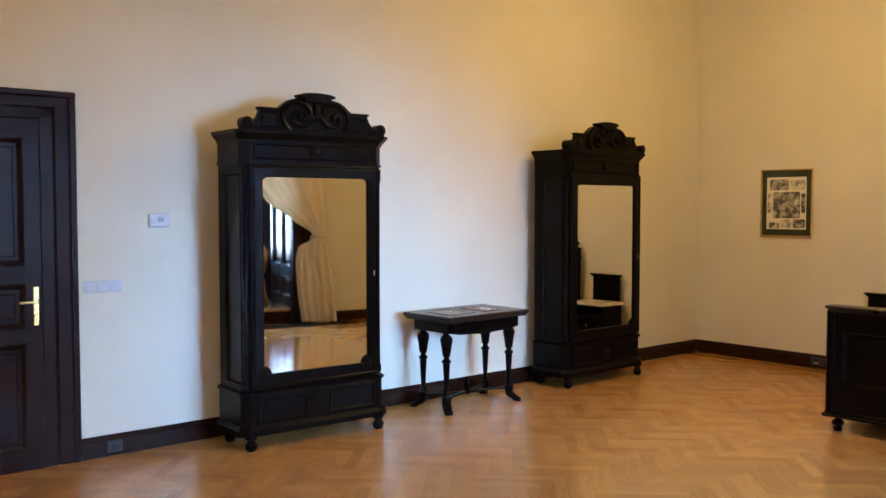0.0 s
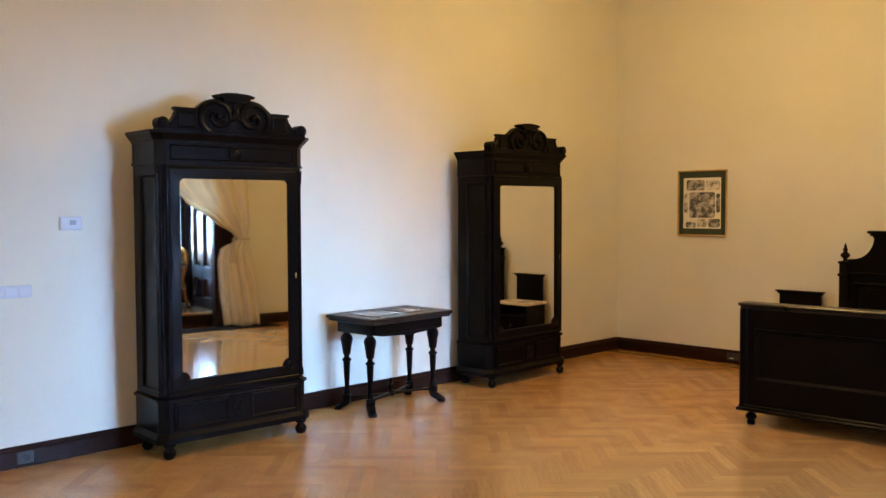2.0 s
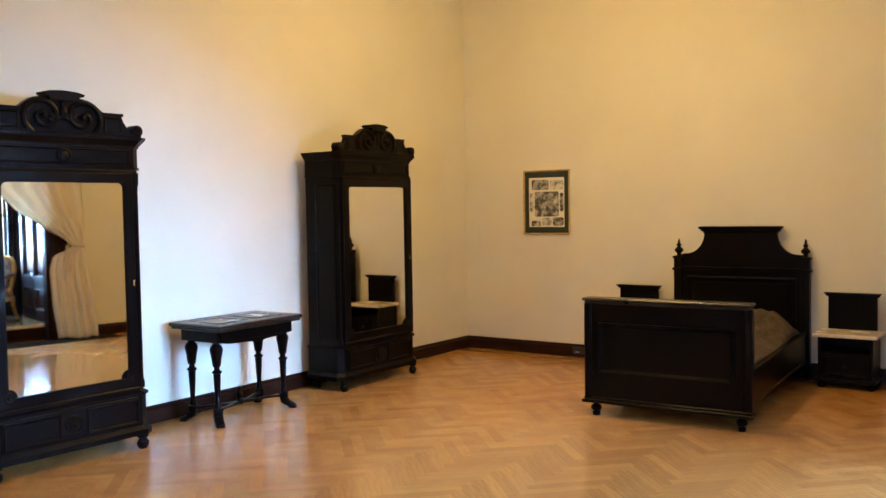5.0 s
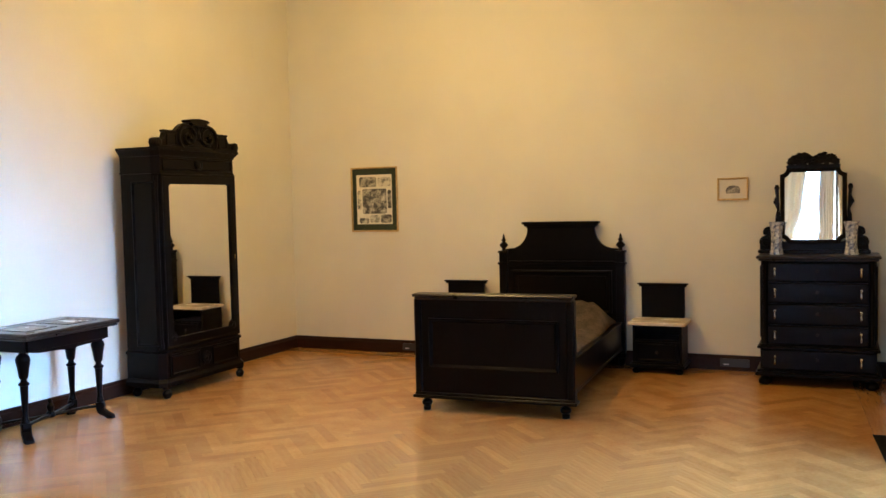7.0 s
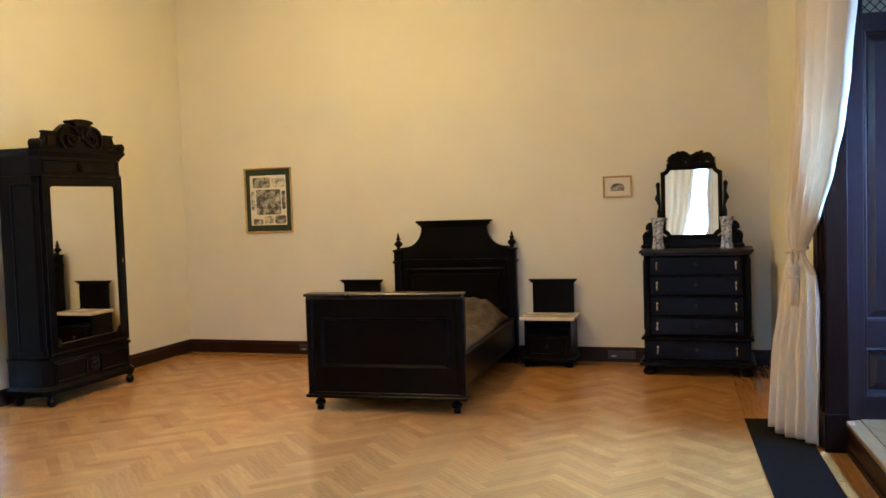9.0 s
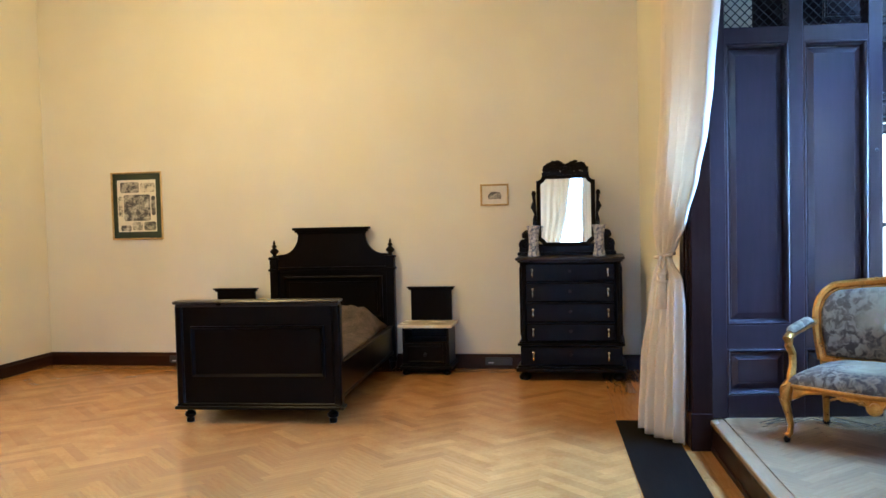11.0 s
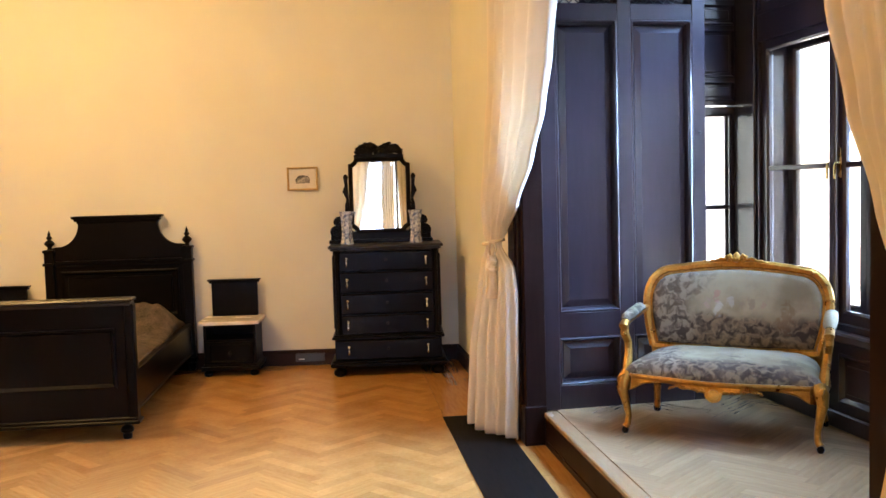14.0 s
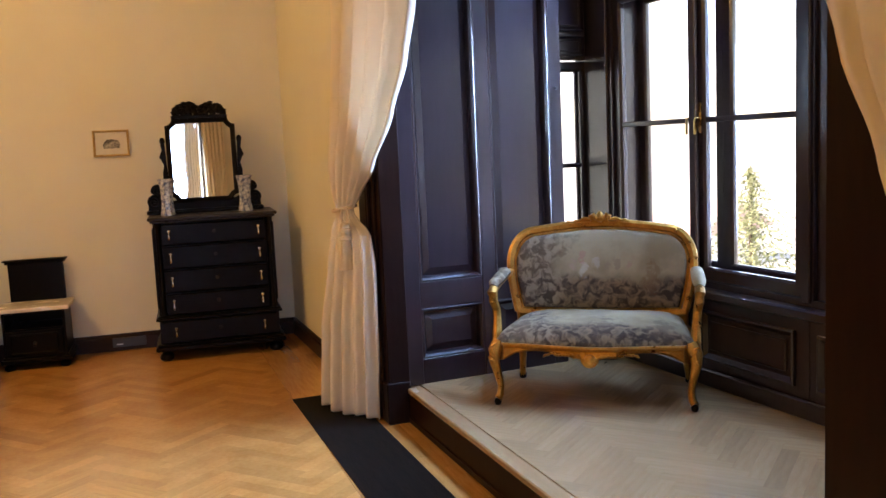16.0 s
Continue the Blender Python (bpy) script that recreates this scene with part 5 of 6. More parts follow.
    for s in (-1, 1):
        tube(bm, [tip @ Vector(p) for p in ((0, -0.012, Z1 + 0.04), (s * 0.02, -0.016, Z1 + 0.085), (s * 0.045, -0.016, Z1 + 0.10), (s * 0.05, -0.012, Z1 + 0.07), (0.0, -0.02, Z1 + 0.055))], 0.010, 7)
    lathe(bm, [(0.001, -0.02), (0.018, -0.01), (0.018, 0.01), (0.001, 0.02)], 8, tip @ Matrix.Translation((0, -0.02, Z1 + 0.06)))
    part("bow_crest", bm, EBONY, frame_ob, "carved ribbon and leaf crest", True)
    return th


dressing_mirror(pose(5.407, -0.115, 1.1018))


def vase(m):
    bm = bmesh.new()
    prof = [(0.056, 0.0), (0.059, 0.004), (0.058, 0.02), (0.050, 0.05), (0.046, 0.10), (0.047, 0.16), (0.053, 0.22), (0.060, 0.256), (0.066, 0.272), (0.066, 0.279), (0.058, 0.279), (0.050, 0.256), (0.040, 0.20), (0.036, 0.10), (0.034, 0.05)]
    lathe(bm, prof, 8, Matrix.Rotation(radians(22.5), 4, "Z"))
    ob = part("vase", bm, DELFT, None)
    ob.matrix_basis = m
    return tagged(ob, "faceted blue and white porcelain vase on the chest", "vase", "vases on the chest")


V = vase(pose(5.122, -0.33, 1.1018))
copy_thing(V, pose(5.706, -0.33, 1.1018))


# ---- pictures ----
def picture(m, w, h, border, mount, frame_mat, label):
    th = thing("framed_picture", m, label, "picture")
    bm = bmesh.new()
    ring(bm, rect(-w / 2, w / 2, -h / 2, h / 2), [(0, 0), (0, -0.018), (0.006, -0.022), (0.014, -0.016), (0.018, -0.006), (0.018, 0)])
    part("frame", bm, frame_mat, th)
    part("mount", boxes((-w / 2 + 0.01, w / 2 - 0.01, -0.007, -0.001, -h / 2 + 0.01, h / 2 - 0.01), bevel=0), mount, th)
    return th


big = picture(pose(0.996, NORTH - 0.002, 1.662), 0.565, 0.70, 0.075, GREENMAT, GILT_FRAME, "framed black and white engraving on dark green mount, gilt frame")
part("sheet", boxes((-0.215, 0.215, -0.009, -0.007, -0.268, 0.268), bevel=0), PAPER, big, "ivory printed sheet")
vign = [(-0.18, 0.03, 0.135, 0.245, PRINT_DARK), (0.045, 0.205, 0.14, 0.235, PRINT_LIGHT), (-0.145, 0.150, -0.155, 0.115, PRINT_DARK), (-0.205, -0.158, -0.11, 0.10, PRINT_LIGHT),
        (0.162, 0.208, -0.10, 0.10, PRINT_DARK), (-0.185, -0.07, -0.260, -0.200, PRINT_DARK), (-0.055, 0.06, -0.250, -0.170, PRINT_LIGHT), (0.075, 0.208, -0.255, -0.165, PRINT_DARK)]
for x0, x1, z0, z1, mt in vign:
    bm = bmesh.new()
    prism(bm, rounded(x0, x1, z0, z1, 0.02, 4), -0.0105, -0.0088)
    part("printed_view", bm, mt, big)
part("picture_glass", boxes((-0.262, 0.262, -0.0135, -0.0125, -0.332, 0.332), bevel=0), GLASS, big).visible_shadow = False
sm = picture(pose(4.720, NORTH - 0.002, 1.676), 0.274, 0.208, 0.06, PAPER, GILT_FRAME, "small gilt framed print of a building, hung by the chest")
bm = bmesh.new()
prism(bm, [(-0.06, -0.042), (0.062, -0.040), (0.066, 0.0), (0.05, 0.022), (0.01, 0.032), (-0.03, 0.030), (-0.05, 0.012), (-0.064, -0.01)], -0.0095, -0.0072)
part("printed_building", bm, PRINT_DARK, sm)


# ---- settee ----
def settee(m):
    """Gilt settee; x across, front towards -y, feet at z 0."""
    th = thing("settee", m, "gilded carved settee with tapestry seat, back and arm pads", "settee")

    def lip(x):      # serpentine front line
        return -0.285 - 0.035 * math.cos(x / 0.50 * math.pi)

    # seat frame
    bm = bmesh.new()
    n = 36
    rows = []
    for i in range(n + 1):
        x = -0.50 + 1.0 * i / n
        y = lip(x) + (0.05 if abs(x) > 0.47 else 0)
        zb = 0.288 - 0.016 * math.cos(x / 0.50 * math.pi * 2) - (0.05 * max(0.0, abs(x) - 0.38) / 0.12)
        rows.append([bm.verts.new(p) for p in ((x, y - 0.006, 0.335), (x, y - 0.016, 0.322), (x, y - 0.006, 0.312), (x, y - 0.013, zb + 0.010), (x, y - 0.004, zb), (x, y + 0.03, zb + 0.004), (x, y + 0.03, 0.335))])
    for a, b in zip(rows, rows[1:]):
        for k in range(7):
            bm.faces.new((a[k], a[(k + 1) % 7], b[(k + 1) % 7], b[k]))
    bm.faces.new(rows[0][::-1])
    bm.faces.new(rows[-1])
    part("front_rail", bm, GOLD, th, "", True)
    bm = bmesh.new()
    tube(bm, [(-0.50 + 1.0 * i / n, lip(-0.50 + 1.0 * i / n) - 0.010 + (0.05 if abs(-0.5 + i / n) > 0.47 else 0), 0.330) for i in range(n + 1)], 0.009, 6)
    for s in (-1, 1):
        pts = [(s * 0.495, lip(0.5) + 0.05, 0.31), (s * 0.50, -0.1, 0.31), (s * 0.475, 0.12, 0.31), (s * 0.44, 0.26, 0.31)]
        tube(bm, pts, 0.028, 8)
    tube(bm, [(-0.44, 0.265, 0.31), (0.44, 0.265, 0.31)], 0.026, 8)
    part("side_rail", bm, GOLD, th, "", True)
    bm = bmesh.new()
    rnd = random.Random(2)
    for k in range(17):
        a = math.pi * k / 16
        lathe(bm, [(0.001, 0), (0.009, 0.012), (0.011, 0.028), (0.001, 0.046)], 7, Matrix.Translation((0, lip(0) - 0.018, 0.278)) @ Matrix.Rotation(-math.pi / 2 - a, 4, "Y"), 1, 0.6)
    lathe(bm, [(0.03, -0.006), (0.026, 0.010), (0.012, 0.018), (0.001, 0.02)], 14, Matrix.Translation((0, lip(0) - 0.016, 0.274)) @ Matrix.Rotation(radians(90), 4, "X"))
    for s in (-1, 1):
        for k in range(11):
            x = s * (0.055 + 0.017 * k)
            lathe(bm, [(0.001, -0.014), (0.008, 0), (0.001, 0.014)], 6, Matrix.Translation((x, lip(x) - 0.014, 0.292 + rnd.uniform(-0.006, 0.008))) @ Matrix.Rotation(rnd.uniform(0.8, 2.2), 4, "Y"))
    part("carved_shell", bm, GOLD, th, "carved gilt shell and leaves", True)
    # legs
    for sx in (-1, 1):
        bm = bmesh.new()
        x, y = sx * 0.475, lip(0.5) + 0.04
        pts = [(x, y, 0.33), (x + sx * 0.022, y - 0.022, 0.29), (x + sx * 0.026, y - 0.026, 0.24), (x + sx * 0.012, y - 0.012, 0.17), (x, y, 0.10), (x + sx * 0.004, y - 0.006, 0.055), (x + sx * 0.016, y - 0.018, 0.035)]
        tube(bm, pts, [0.040, 0.036, 0.028, 0.021, 0.017, 0.019, 0.020], 10)
        lg = part("front_leg", bm, GOLD, th, "", True)
        bm = bmesh.new()
        lathe(bm, [(0.001, -0.020), (0.014, -0.016), (0.020, 0), (0.014, 0.016), (0.001, 0.020)], 12, Matrix.Translation((x + sx * 0.016, y - 0.018, 0.0202)))
        part("foot_ball", bm, EBONY, lg, "dark worn foot", True)
        bm = bmesh.new()
        for k in range(5):
            lathe(bm, [(0.001, -0.02), (0.010, -0.004), (0.008, 0.012), (0.001, 0.024)], 7, Matrix.Translation((x + sx * (0.028 + 0.004 * math.cos(k)), y - 0.05, 0.25 + 0.018 * k)) @ Matrix.Rotation(0.5 * (k - 2), 4, "Y"))
        part("knee_carving", bm, GOLD, lg, "", True)
        bm = bmesh.new()
        x, y = sx * 0.44, 0.25
        tube(bm, [(x, y, 0.33), (x, y + 0.004, 0.22), (x + sx * 0.01, y + 0.03, 0.12), (x + sx * 0.018, y + 0.06, 0.05), (x + sx * 0.02, y + 0.066, 0.012)], [0.030, 0.025, 0.020, 0.018, 0.020], 10)
        lg = part("back_leg", bm, GOLD, th, "", True)
        bm = bmesh.new()
        lathe(bm, [(0.016, 0), (0.021, 0.008), (0.021, 0.03), (0.012, 0.04)], 12, Matrix.Translation((x + sx * 0.02, y + 0.066, 0)))
        part("foot_ball", bm, EBONY, lg, "", True)
    # seat cushion: crowned, follows the front line
    bm = bmesh.new()
    nx, ny = 44, 22
    top, bot = [], []
    for j in range(ny + 1):
        f = j / ny
        rt, rb = [], []
        for i in range(nx + 1):
            t = -1 + 2 * i / nx
            hw = 0.500 - 0.055 * f
            yf = lip(t * 0.5) + (0.04 * max(0, abs(t) - 0.93) / 0.07)
            y = yf + (0.245 - yf) * f
            e = max(0.0, 1 - abs(t) ** 7) ** 0.5 * max(0.0, 1 - abs(2 * f - 1) ** 7) ** 0.5
            z = 0.335 + 0.075 * e + 0.020 * e * (1 - t * t) * math.sin(math.pi * f) + 0.02 * f * e
            z += 0.004 * e * noise.noise(Vector((t * 5, f * 3, 1)))
            rt.append(bm.verts.new((t * hw, y, z)))
            rb.append(bm.verts.new((t * hw, y, 0.325)))
        top.append(rt)
        bot.append(rb)
    for grid, fl in ((top, 0), (bot, 1)):
        for r, q in zip(grid, grid[1:]):
            for i in range(nx):
                f4 = (r[i], r[i + 1], q[i + 1], q[i])
                bm.faces.new(f4[::-1] if fl else f4)
    edge_t = top[0] + [r[-1] for r in top[1:]] + top[-1][-2::-1] + [r[0] for r in top[-2:0:-1]]
    edge_b = bot[0] + [r[-1] for r in bot[1:]] + bot[-1][-2::-1] + [r[0] for r in bot[-2:0:-1]]
    for i in range(len(edge_t)):
        j = (i + 1) % len(edge_t)
        bm.faces.new((edge_t[i], edge_b[i], edge_b[j], edge_t[j]))
    part("seat", bm, TAP_SEAT, th, "tapestry covered seat", True)
    # back: frame outline leaning back, bowed
    ob_out = []
    for k in range(61):
        f = k / 60
        if f < 0.16:
            q = f / 0.16
            x, z = -0.445 - 0.045 * math.sin(q * math.pi / 2), 0.415 + 0.27 * q
        elif f < 0.30:
            q = (f - 0.16) / 0.14
            a = math.pi * 0.5 * q
            x, z = -0.36 - 0.13 * math.cos(a), 0.685 + 0.165 * math.sin(a)
        elif f <= 0.70:
            q = (f - 0.30) / 0.40
            x = -0.36 + 0.72 * q
            z = 0.85 + 0.030 * math.sin(math.pi * q)
        elif f <= 0.84:
            q = (f - 0.70) / 0.14
            a = math.pi * 0.5 * (1 - q)
            x, z = 0.36 + 0.13 * math.cos(a), 0.685 + 0.165 * math.sin(a)
        else:
            q = (f - 0.84) / 0.16
            x, z = 0.445 + 0.045 * math.cos(q * math.pi / 2), 0.685 - 0.27 * q
        ob_out.append((x, z))

    def lean(x, z, dy=0.0):
        return Vector((x, 0.235 + 0.20 * (z - 0.40) - 0.10 * (x / 0.5) ** 2 * 0.5 + dy, z))

    bm = bmesh.new()
    bottom = [(0.44 - 0.88 * k / 20, 0.405 - 0.012 * math.cos(math.pi * (k / 10 - 1)) * 0.5) for k in range(1, 20)]
    loop = ob_out + bottom + [ob_out[0]]
    tube(bm, [lean(x, z) for x, z in loop], 0.026, 8, 1.0)
    tube(bm, [lean(x * 0.945, 0.63 + (z - 0.63) * 0.90, -0.018) for x, z in loop], 0.008, 6)
    part("back_frame", bm, GOLD, th, "", True)
    for s in (-1, 1):
        bm = bmesh.new()
        tube(bm, [(s * 0.435, 0.25, 0.30), lean(s * 0.44, 0.43)], [0.026, 0.024], 8)
        part("back_post", bm, GOLD, th, "", True)
    bm = bmesh.new()
    rnd = random.Random(6)
    cz = 0.885
    for k in range(13):
        a = math.pi * (k / 12 - 0.5)
        lathe(bm, [(0.001, 0), (0.009, 0.014), (0.011, 0.034), (0.001, 0.056)], 7, Matrix.Translation(lean(0, cz, -0.02)) @ Matrix.Rotation(a, 4, "Y"), 1, 0.7)
    for s in (-1, 1):
        for k in range(13):
            x = s * (0.04 + 0.014 * k)
            lathe(bm, [(0.001, -0.02), (0.010, -0.004), (0.009, 0.008), (0.001, 0.022)], 7, Matrix.Translation(lean(x, cz + 0.022 - 0.0028 * k + rnd.uniform(-0.004, 0.008), -0.014)) @ Matrix.Rotation(s * rnd.uniform(0.7, 1.8), 4, "Y"))
    lathe(bm, [(0.001, -0.030), (0.020, -0.018), (0.026, 0.0), (0.018, 0.020), (0.008, 0.032), (0.001, 0.036)], 12, Matrix.Translation(lean(0, cz + 0.030, -0.024)))
    for s in (-1, 1):
        tube(bm, [lean(s * 0.018, cz + 0.02, -0.03), lean(s * 0.036, cz + 0.046, -0.032), lean(s * 0.056, cz + 0.036, -0.03), lean(s * 0.052, cz + 0.020, -0.03), lean(s * 0.085, cz + 0.026, -0.026), lean(s * 0.12, cz + 0.012, -0.022)], [0.012, 0.013, 0.011, 0.010, 0.011, 0.006], 7)
    part("crest_carving", bm, GOLD, th, "carved gilt crest", True)
    # back upholstery, padded
    bm = bmesh.new()
    ctr = (0.0, 0.63)
    base_loop = [(x * 0.935, 0.63 + (z - 0.63) * 0.885) for x, z in (ob_out + bottom)]
    prev = None
    for rI, (sc, dy) in enumerate(((1.0, 0.0), (1.0, -0.022), (0.97, -0.038), (0.90, -0.046), (0.7, -0.055), (0.4, -0.060), (0.15, -0.062))):
        cur = [bm.verts.new(lean(ctr[0] + x * sc, ctr[1] + (z - ctr[1]) * sc, dy)) for x, z in base_loop]
        if prev:
            for i in range(len(cur)):
                j = (i + 1) % len(cur)
                bm.faces.new((prev[i], prev[j], cur[j], cur[i]))
        prev = cur
    bm.faces.new(prev)
    part("back_cushion", bm, TAP_BACK, th, "tapestry panel with a faded woven scene", True)
    bm = bmesh.new()
    cur = [bm.verts.new(lean(x, z, 0.012)) for x, z in base_loop]
    bm.faces.new(cur)
    r = bmesh.ops.extrude_face_region(bm, geom=list(bm.faces))
    bmesh.ops.translate(bm, verts=[g for g in r["geom"] if isinstance(g, bmesh.types.BMVert)], vec=(0, -0.01, 0))
    part("back_lining", bm, TAP_SEAT, th)
    # arms
    for s in (-1, 1):
        bm = bmesh.new()
        pts = [lean(s * 0.485, 0.64), (s * 0.505, 0.16, 0.618), (s * 0.515, 0.02, 0.602), (s * 0.52, -0.10, 0.588), (s * 0.522, -0.135, 0.570), (s * 0.520, -0.125, 0.545)]
        tube(bm, pts, [0.018, 0.020, 0.021, 0.024, 0.027, 0.016], 9)
        arm = part("arm", bm, GOLD, th, "", True)
        bm = bmesh.new()
        tube(bm, [(s * 0.518, -0.115, 0.575), (s * 0.518, -0.125, 0.53), (s * 0.510, -0.09, 0.48), (s * 0.505, -0.10, 0.42), (s * 0.500, -0.14, 0.36), (s * 0.500, -0.15, 0.32)], [0.022, 0.024, 0.022, 0.022, 0.026, 0.026], 9)
        part("arm_support", bm, GOLD, arm, "", True)
        bm = bmesh.new()
        tube(bm, [(s * 0.500, 0.185, 0.632), (s * 0.508, 0.14, 0.642), (s * 0.514, 0.02, 0.626), (s * 0.518, -0.07, 0.614), (s * 0.520, -0.105, 0.600)], [0.020, 0.034, 0.036, 0.034, 0.020], 12, 0.75)
        part("arm_pad", bm, TAP_BACK, arm, "padded tapestry arm rest", True)
    return th


settee(Matrix.Translation((7.283, -3.305, PZ)) @ Matrix.Rotation(radians(-31.5), 4, "Z"))

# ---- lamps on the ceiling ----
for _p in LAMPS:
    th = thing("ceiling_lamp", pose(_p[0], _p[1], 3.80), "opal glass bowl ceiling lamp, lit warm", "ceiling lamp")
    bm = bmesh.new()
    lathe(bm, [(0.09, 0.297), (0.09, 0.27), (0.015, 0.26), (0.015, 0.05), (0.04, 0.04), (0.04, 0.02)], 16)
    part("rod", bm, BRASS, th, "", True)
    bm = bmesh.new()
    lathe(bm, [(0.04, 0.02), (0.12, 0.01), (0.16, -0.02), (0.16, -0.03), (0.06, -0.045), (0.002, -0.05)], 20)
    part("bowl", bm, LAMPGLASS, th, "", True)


# ---- parquet ----
PLK, PWD = 0.46, 0.074


def clip(poly, region):
    """Keeps the part of a polygon inside a convex region, given anticlockwise."""
    out = poly
    for a, b in zip(region, region[1:] + region[:1]):
        src, out = out, []
        for p, q in zip(src, src[1:] + src[:1]):
            sp = (b[0] - a[0]) * (p[1] - a[1]) - (b[1] - a[1]) * (p[0] - a[0])
            sq = (b[0] - a[0]) * (q[1] - a[1]) - (b[1] - a[1]) * (q[0] - a[0])
            if sp >= 0:
                out.append(p)
            if sp * sq < 0:
                t = sp / (sp - sq)
                out.append((p[0] + t * (q[0] - p[0]), p[1] + t * (q[1] - p[1])))
        if len(out) < 3:
            return []
    return out


def plank_mesh(name, poly, depth, mat):
    bm = bmesh.new()
    c = Vector((sum(p[0] for p in poly) / len(poly), sum(p[1] for p in poly) / len(poly)))
    top = [bm.verts.new((p[0] + (c.x - p[0]) * 0.0007, p[1] + (c.y - p[1]) * 0.003, 0)) for p in poly]
    bot = [bm.verts.new((p[0], p[1], -depth)) for p in poly]
    bm.faces.new(top)
    for i in range(len(poly)):
        j = (i + 1) % len(poly)
        bm.faces.new((bot[i], bot[j], top[j], top[i]))
    bmesh.ops.recalc_face_normals(bm, faces=bm.faces)
    if top[0].link_faces and bm.faces[:][0].normal.z < 0:
        bmesh.ops.reverse_faces(bm, faces=bm.faces)
    me = bpy.data.meshes.new(name)
    bm.to_mesh(me)
    bm.free()
    me.materials.append(mat)
    return me


def herringbone(region, turn, origin):
    """Rectangles (centre, angle) of a herringbone that covers the region."""
    xs, ys = [p[0] for p in region], [p[1] for p in region]
    cx, cy = (min(xs) + max(xs)) / 2, (min(ys) + max(ys)) / 2
    R = math.hypot(max(xs) - min(xs), max(ys) - min(ys)) / 2 + PLK
    col = PLK / math.sqrt(2)           # half period across
    step = PWD * math.sqrt(2)
    rows = []
    n = int(R / col) + 2
    k = int(R / step) + 4
    for i in range(-n, n):
        s = 1 if i % 2 == 0 else -1
        for j in range(-k, k):
            x = (i + 0.5) * col
            y = j * step + (0.5 * step if s > 0 else 0)
            rows.append((cx + x, cy + y, radians(45 * s)))
    return rows


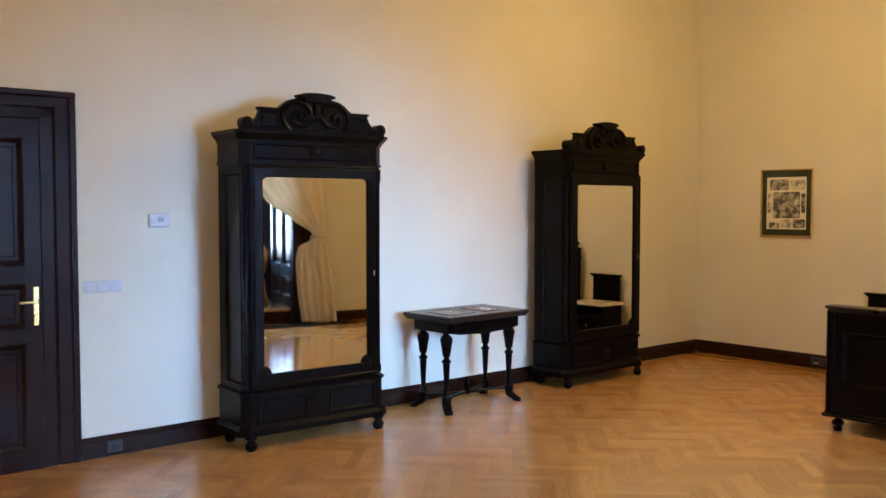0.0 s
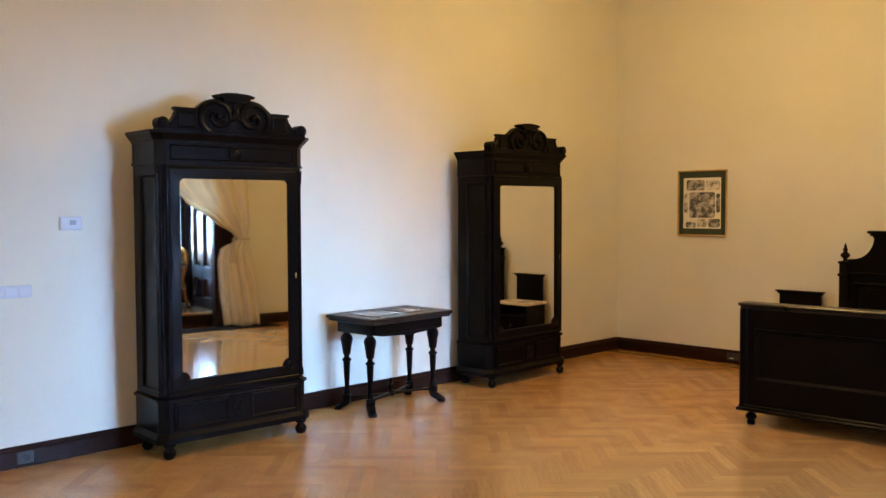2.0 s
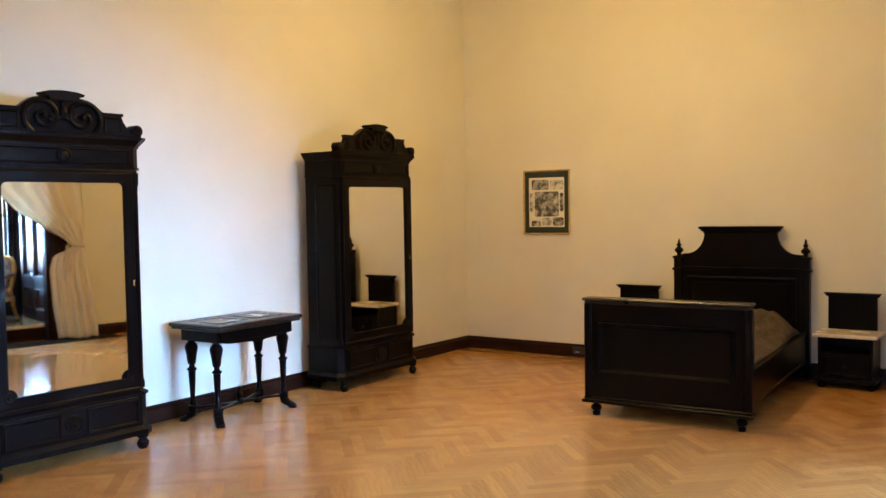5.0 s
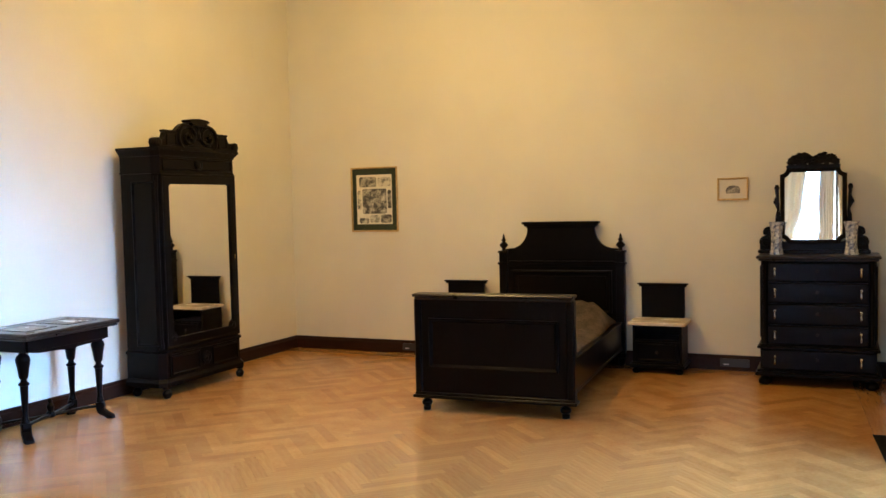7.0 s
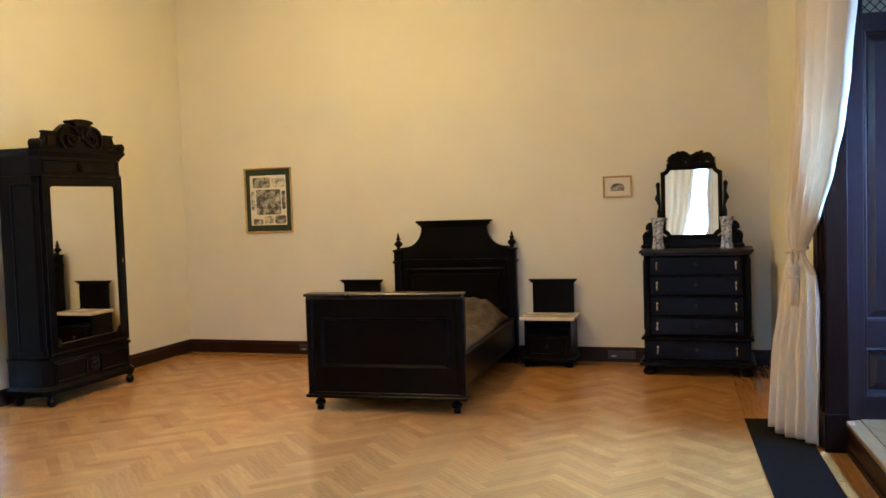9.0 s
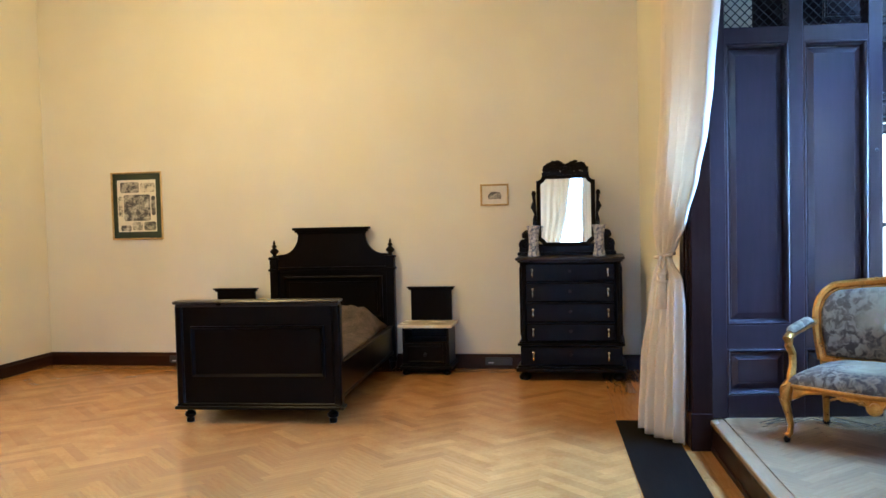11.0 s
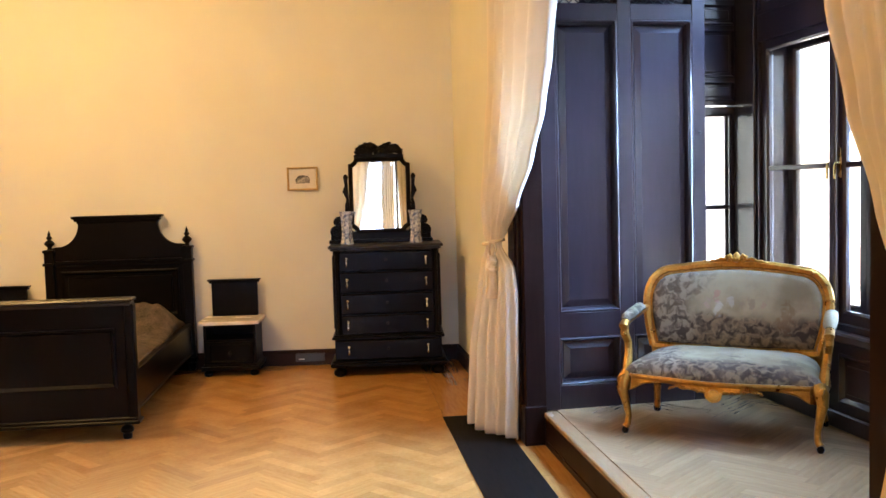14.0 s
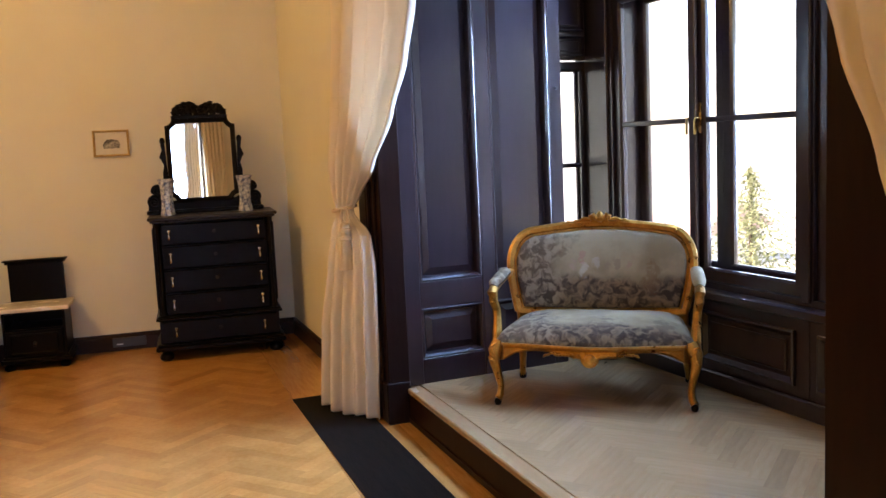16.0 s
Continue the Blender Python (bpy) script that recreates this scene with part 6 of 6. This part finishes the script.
def lay(region, parent, mat, z, limit, near, joined=None):
    full = None
    hw, hh = PLK / 2 - 0.0001, PWD / 2 - 0.0001
    # ends run on to the neighbouring column
    rest, singles = [], []
    for x, y, a in herringbone(region, 0, None):
        ca, sa = math.cos(a), math.sin(a)
        poly = [(x + ca * p - sa * q, y + sa * p + ca * q) for p, q in ((-hw, -hh), (hw, -hh), (hw, hh), (-hw, hh))]
        cut = clip(poly, region)
        if len(cut) < 3:
            continue
        whole = len(cut) == 4 and all(abs(c[0] - d[0]) + abs(c[1] - d[1]) < 1e-6 for c, d in zip(cut, poly))
        singles.append((math.hypot(x - near[0], y - near[1]), x, y, a, cut, whole))
    singles.sort(key=lambda r: r[0])
    flat = [(-hw, -hh), (hw, -hh), (hw, hh), (-hw, hh)]
    shared = plank_mesh("plank", flat, 0.012, mat)
    inv = parent.matrix_basis.inverted()
    for d, x, y, a, cut, whole in singles[:limit]:
        if whole:
            me = shared
        else:
            ca, sa = math.cos(a), math.sin(a)
            me = plank_mesh("plank", [(ca * (p - x) + sa * (q - y), -sa * (p - x) + ca * (q - y)) for p, q in cut], 0.012, mat)
        ob = new("plank", me)
        ob.parent = parent
        ob.matrix_basis = Matrix.Translation((x, y, z + 0.0012)) @ Matrix.Rotation(a, 4, "Z")
    if joined and singles[limit:]:
        vs, fs = [], []
        for d, x, y, a, cut, whole in singles[limit:]:
            b = len(vs)
            ca, sa = math.cos(a), math.sin(a)
            cut = clip([(x + ca * p - sa * q, y + sa * p + ca * q) for p, q in ((-PLK / 2, -PWD / 2), (PLK / 2, -PWD / 2), (PLK / 2, PWD / 2), (-PLK / 2, PWD / 2))], region)
            m = len(cut)
            if m < 3:
                continue
            c = (sum(p[0] for p in cut) / m, sum(p[1] for p in cut) / m)
            vs += [(p[0], p[1], z + 0.0012) for p in cut] + [(p[0], p[1], z - 0.010) for p in cut]
            fs.append(tuple(range(b, b + m)))
            fs += [(b + m + i, b + m + (i + 1) % m, b + (i + 1) % m, b + i) for i in range(m)]
        me = bpy.data.meshes.new("far_planks")
        me.from_pydata(vs, [], fs)
        me.materials.append(joined)
        ob = new("far_planks", me)
        ob.parent = parent
        tagged(ob, "", "", "", "stuff")


ROOM = [(-0.22, BACK), (6.44, BACK), (5.71, -0.145), (-0.03, -0.145)]
lay(ROOM, FLOOR, OAK, 0.0, 300, (3.9, -4.6), OAK_JOINED)


def strips(corner_a, corner_b, width, count, parent, mat, z):
    """Straight border boards from a to b, laid side by side to the left of the line."""
    a, b = Vector(corner_a), Vector(corner_b)
    d = (b - a).normalized()
    nrm = Vector((-d.y, d.x))
    ang = math.atan2(d.y, d.x)
    L = (b - a).length
    rnd = random.Random(1)
    for k in range(count):
        s = -rnd.uniform(0, 0.9)
        while s < L:
            e = min(L, s + 1.3)
            s0 = max(0, s)
            if e - s0 > 0.02:
                me = plank_mesh("border_board", [(0, 0), (e - s0 - 0.001, 0), (e - s0 - 0.001, width - 0.001), (0, width - 0.001)], 0.012, mat)
                ob = new("border_board", me)
                ob.parent = parent
                p = a + d * s0 + nrm * (k * width)
                ob.matrix_basis = Matrix.Translation((p.x, p.y, z)) @ Matrix.Rotation(ang, 4, "Z")
            s = e


strips((5.72, -0.145), (-0.04, -0.145), -0.065, 4, FLOOR, OAK, 0.0)
strips((6.44, BACK), (5.698, 0.10), -0.075, 10, FLOOR, OAK, 0.0)
PLATREG = [(p.x, p.y) for p in (WALL_SKEW @ Vector((0.166, -2.42, 0)), WALL_SKEW @ Vector((0.166, -5.98, 0)), A(0.05, 3.45), A(1.41, 3.45), A(1.41, -0.3))]
lay(PLATREG, PLATFORM, OAK_PALE, PZ, 300, (7.1, -3.6))
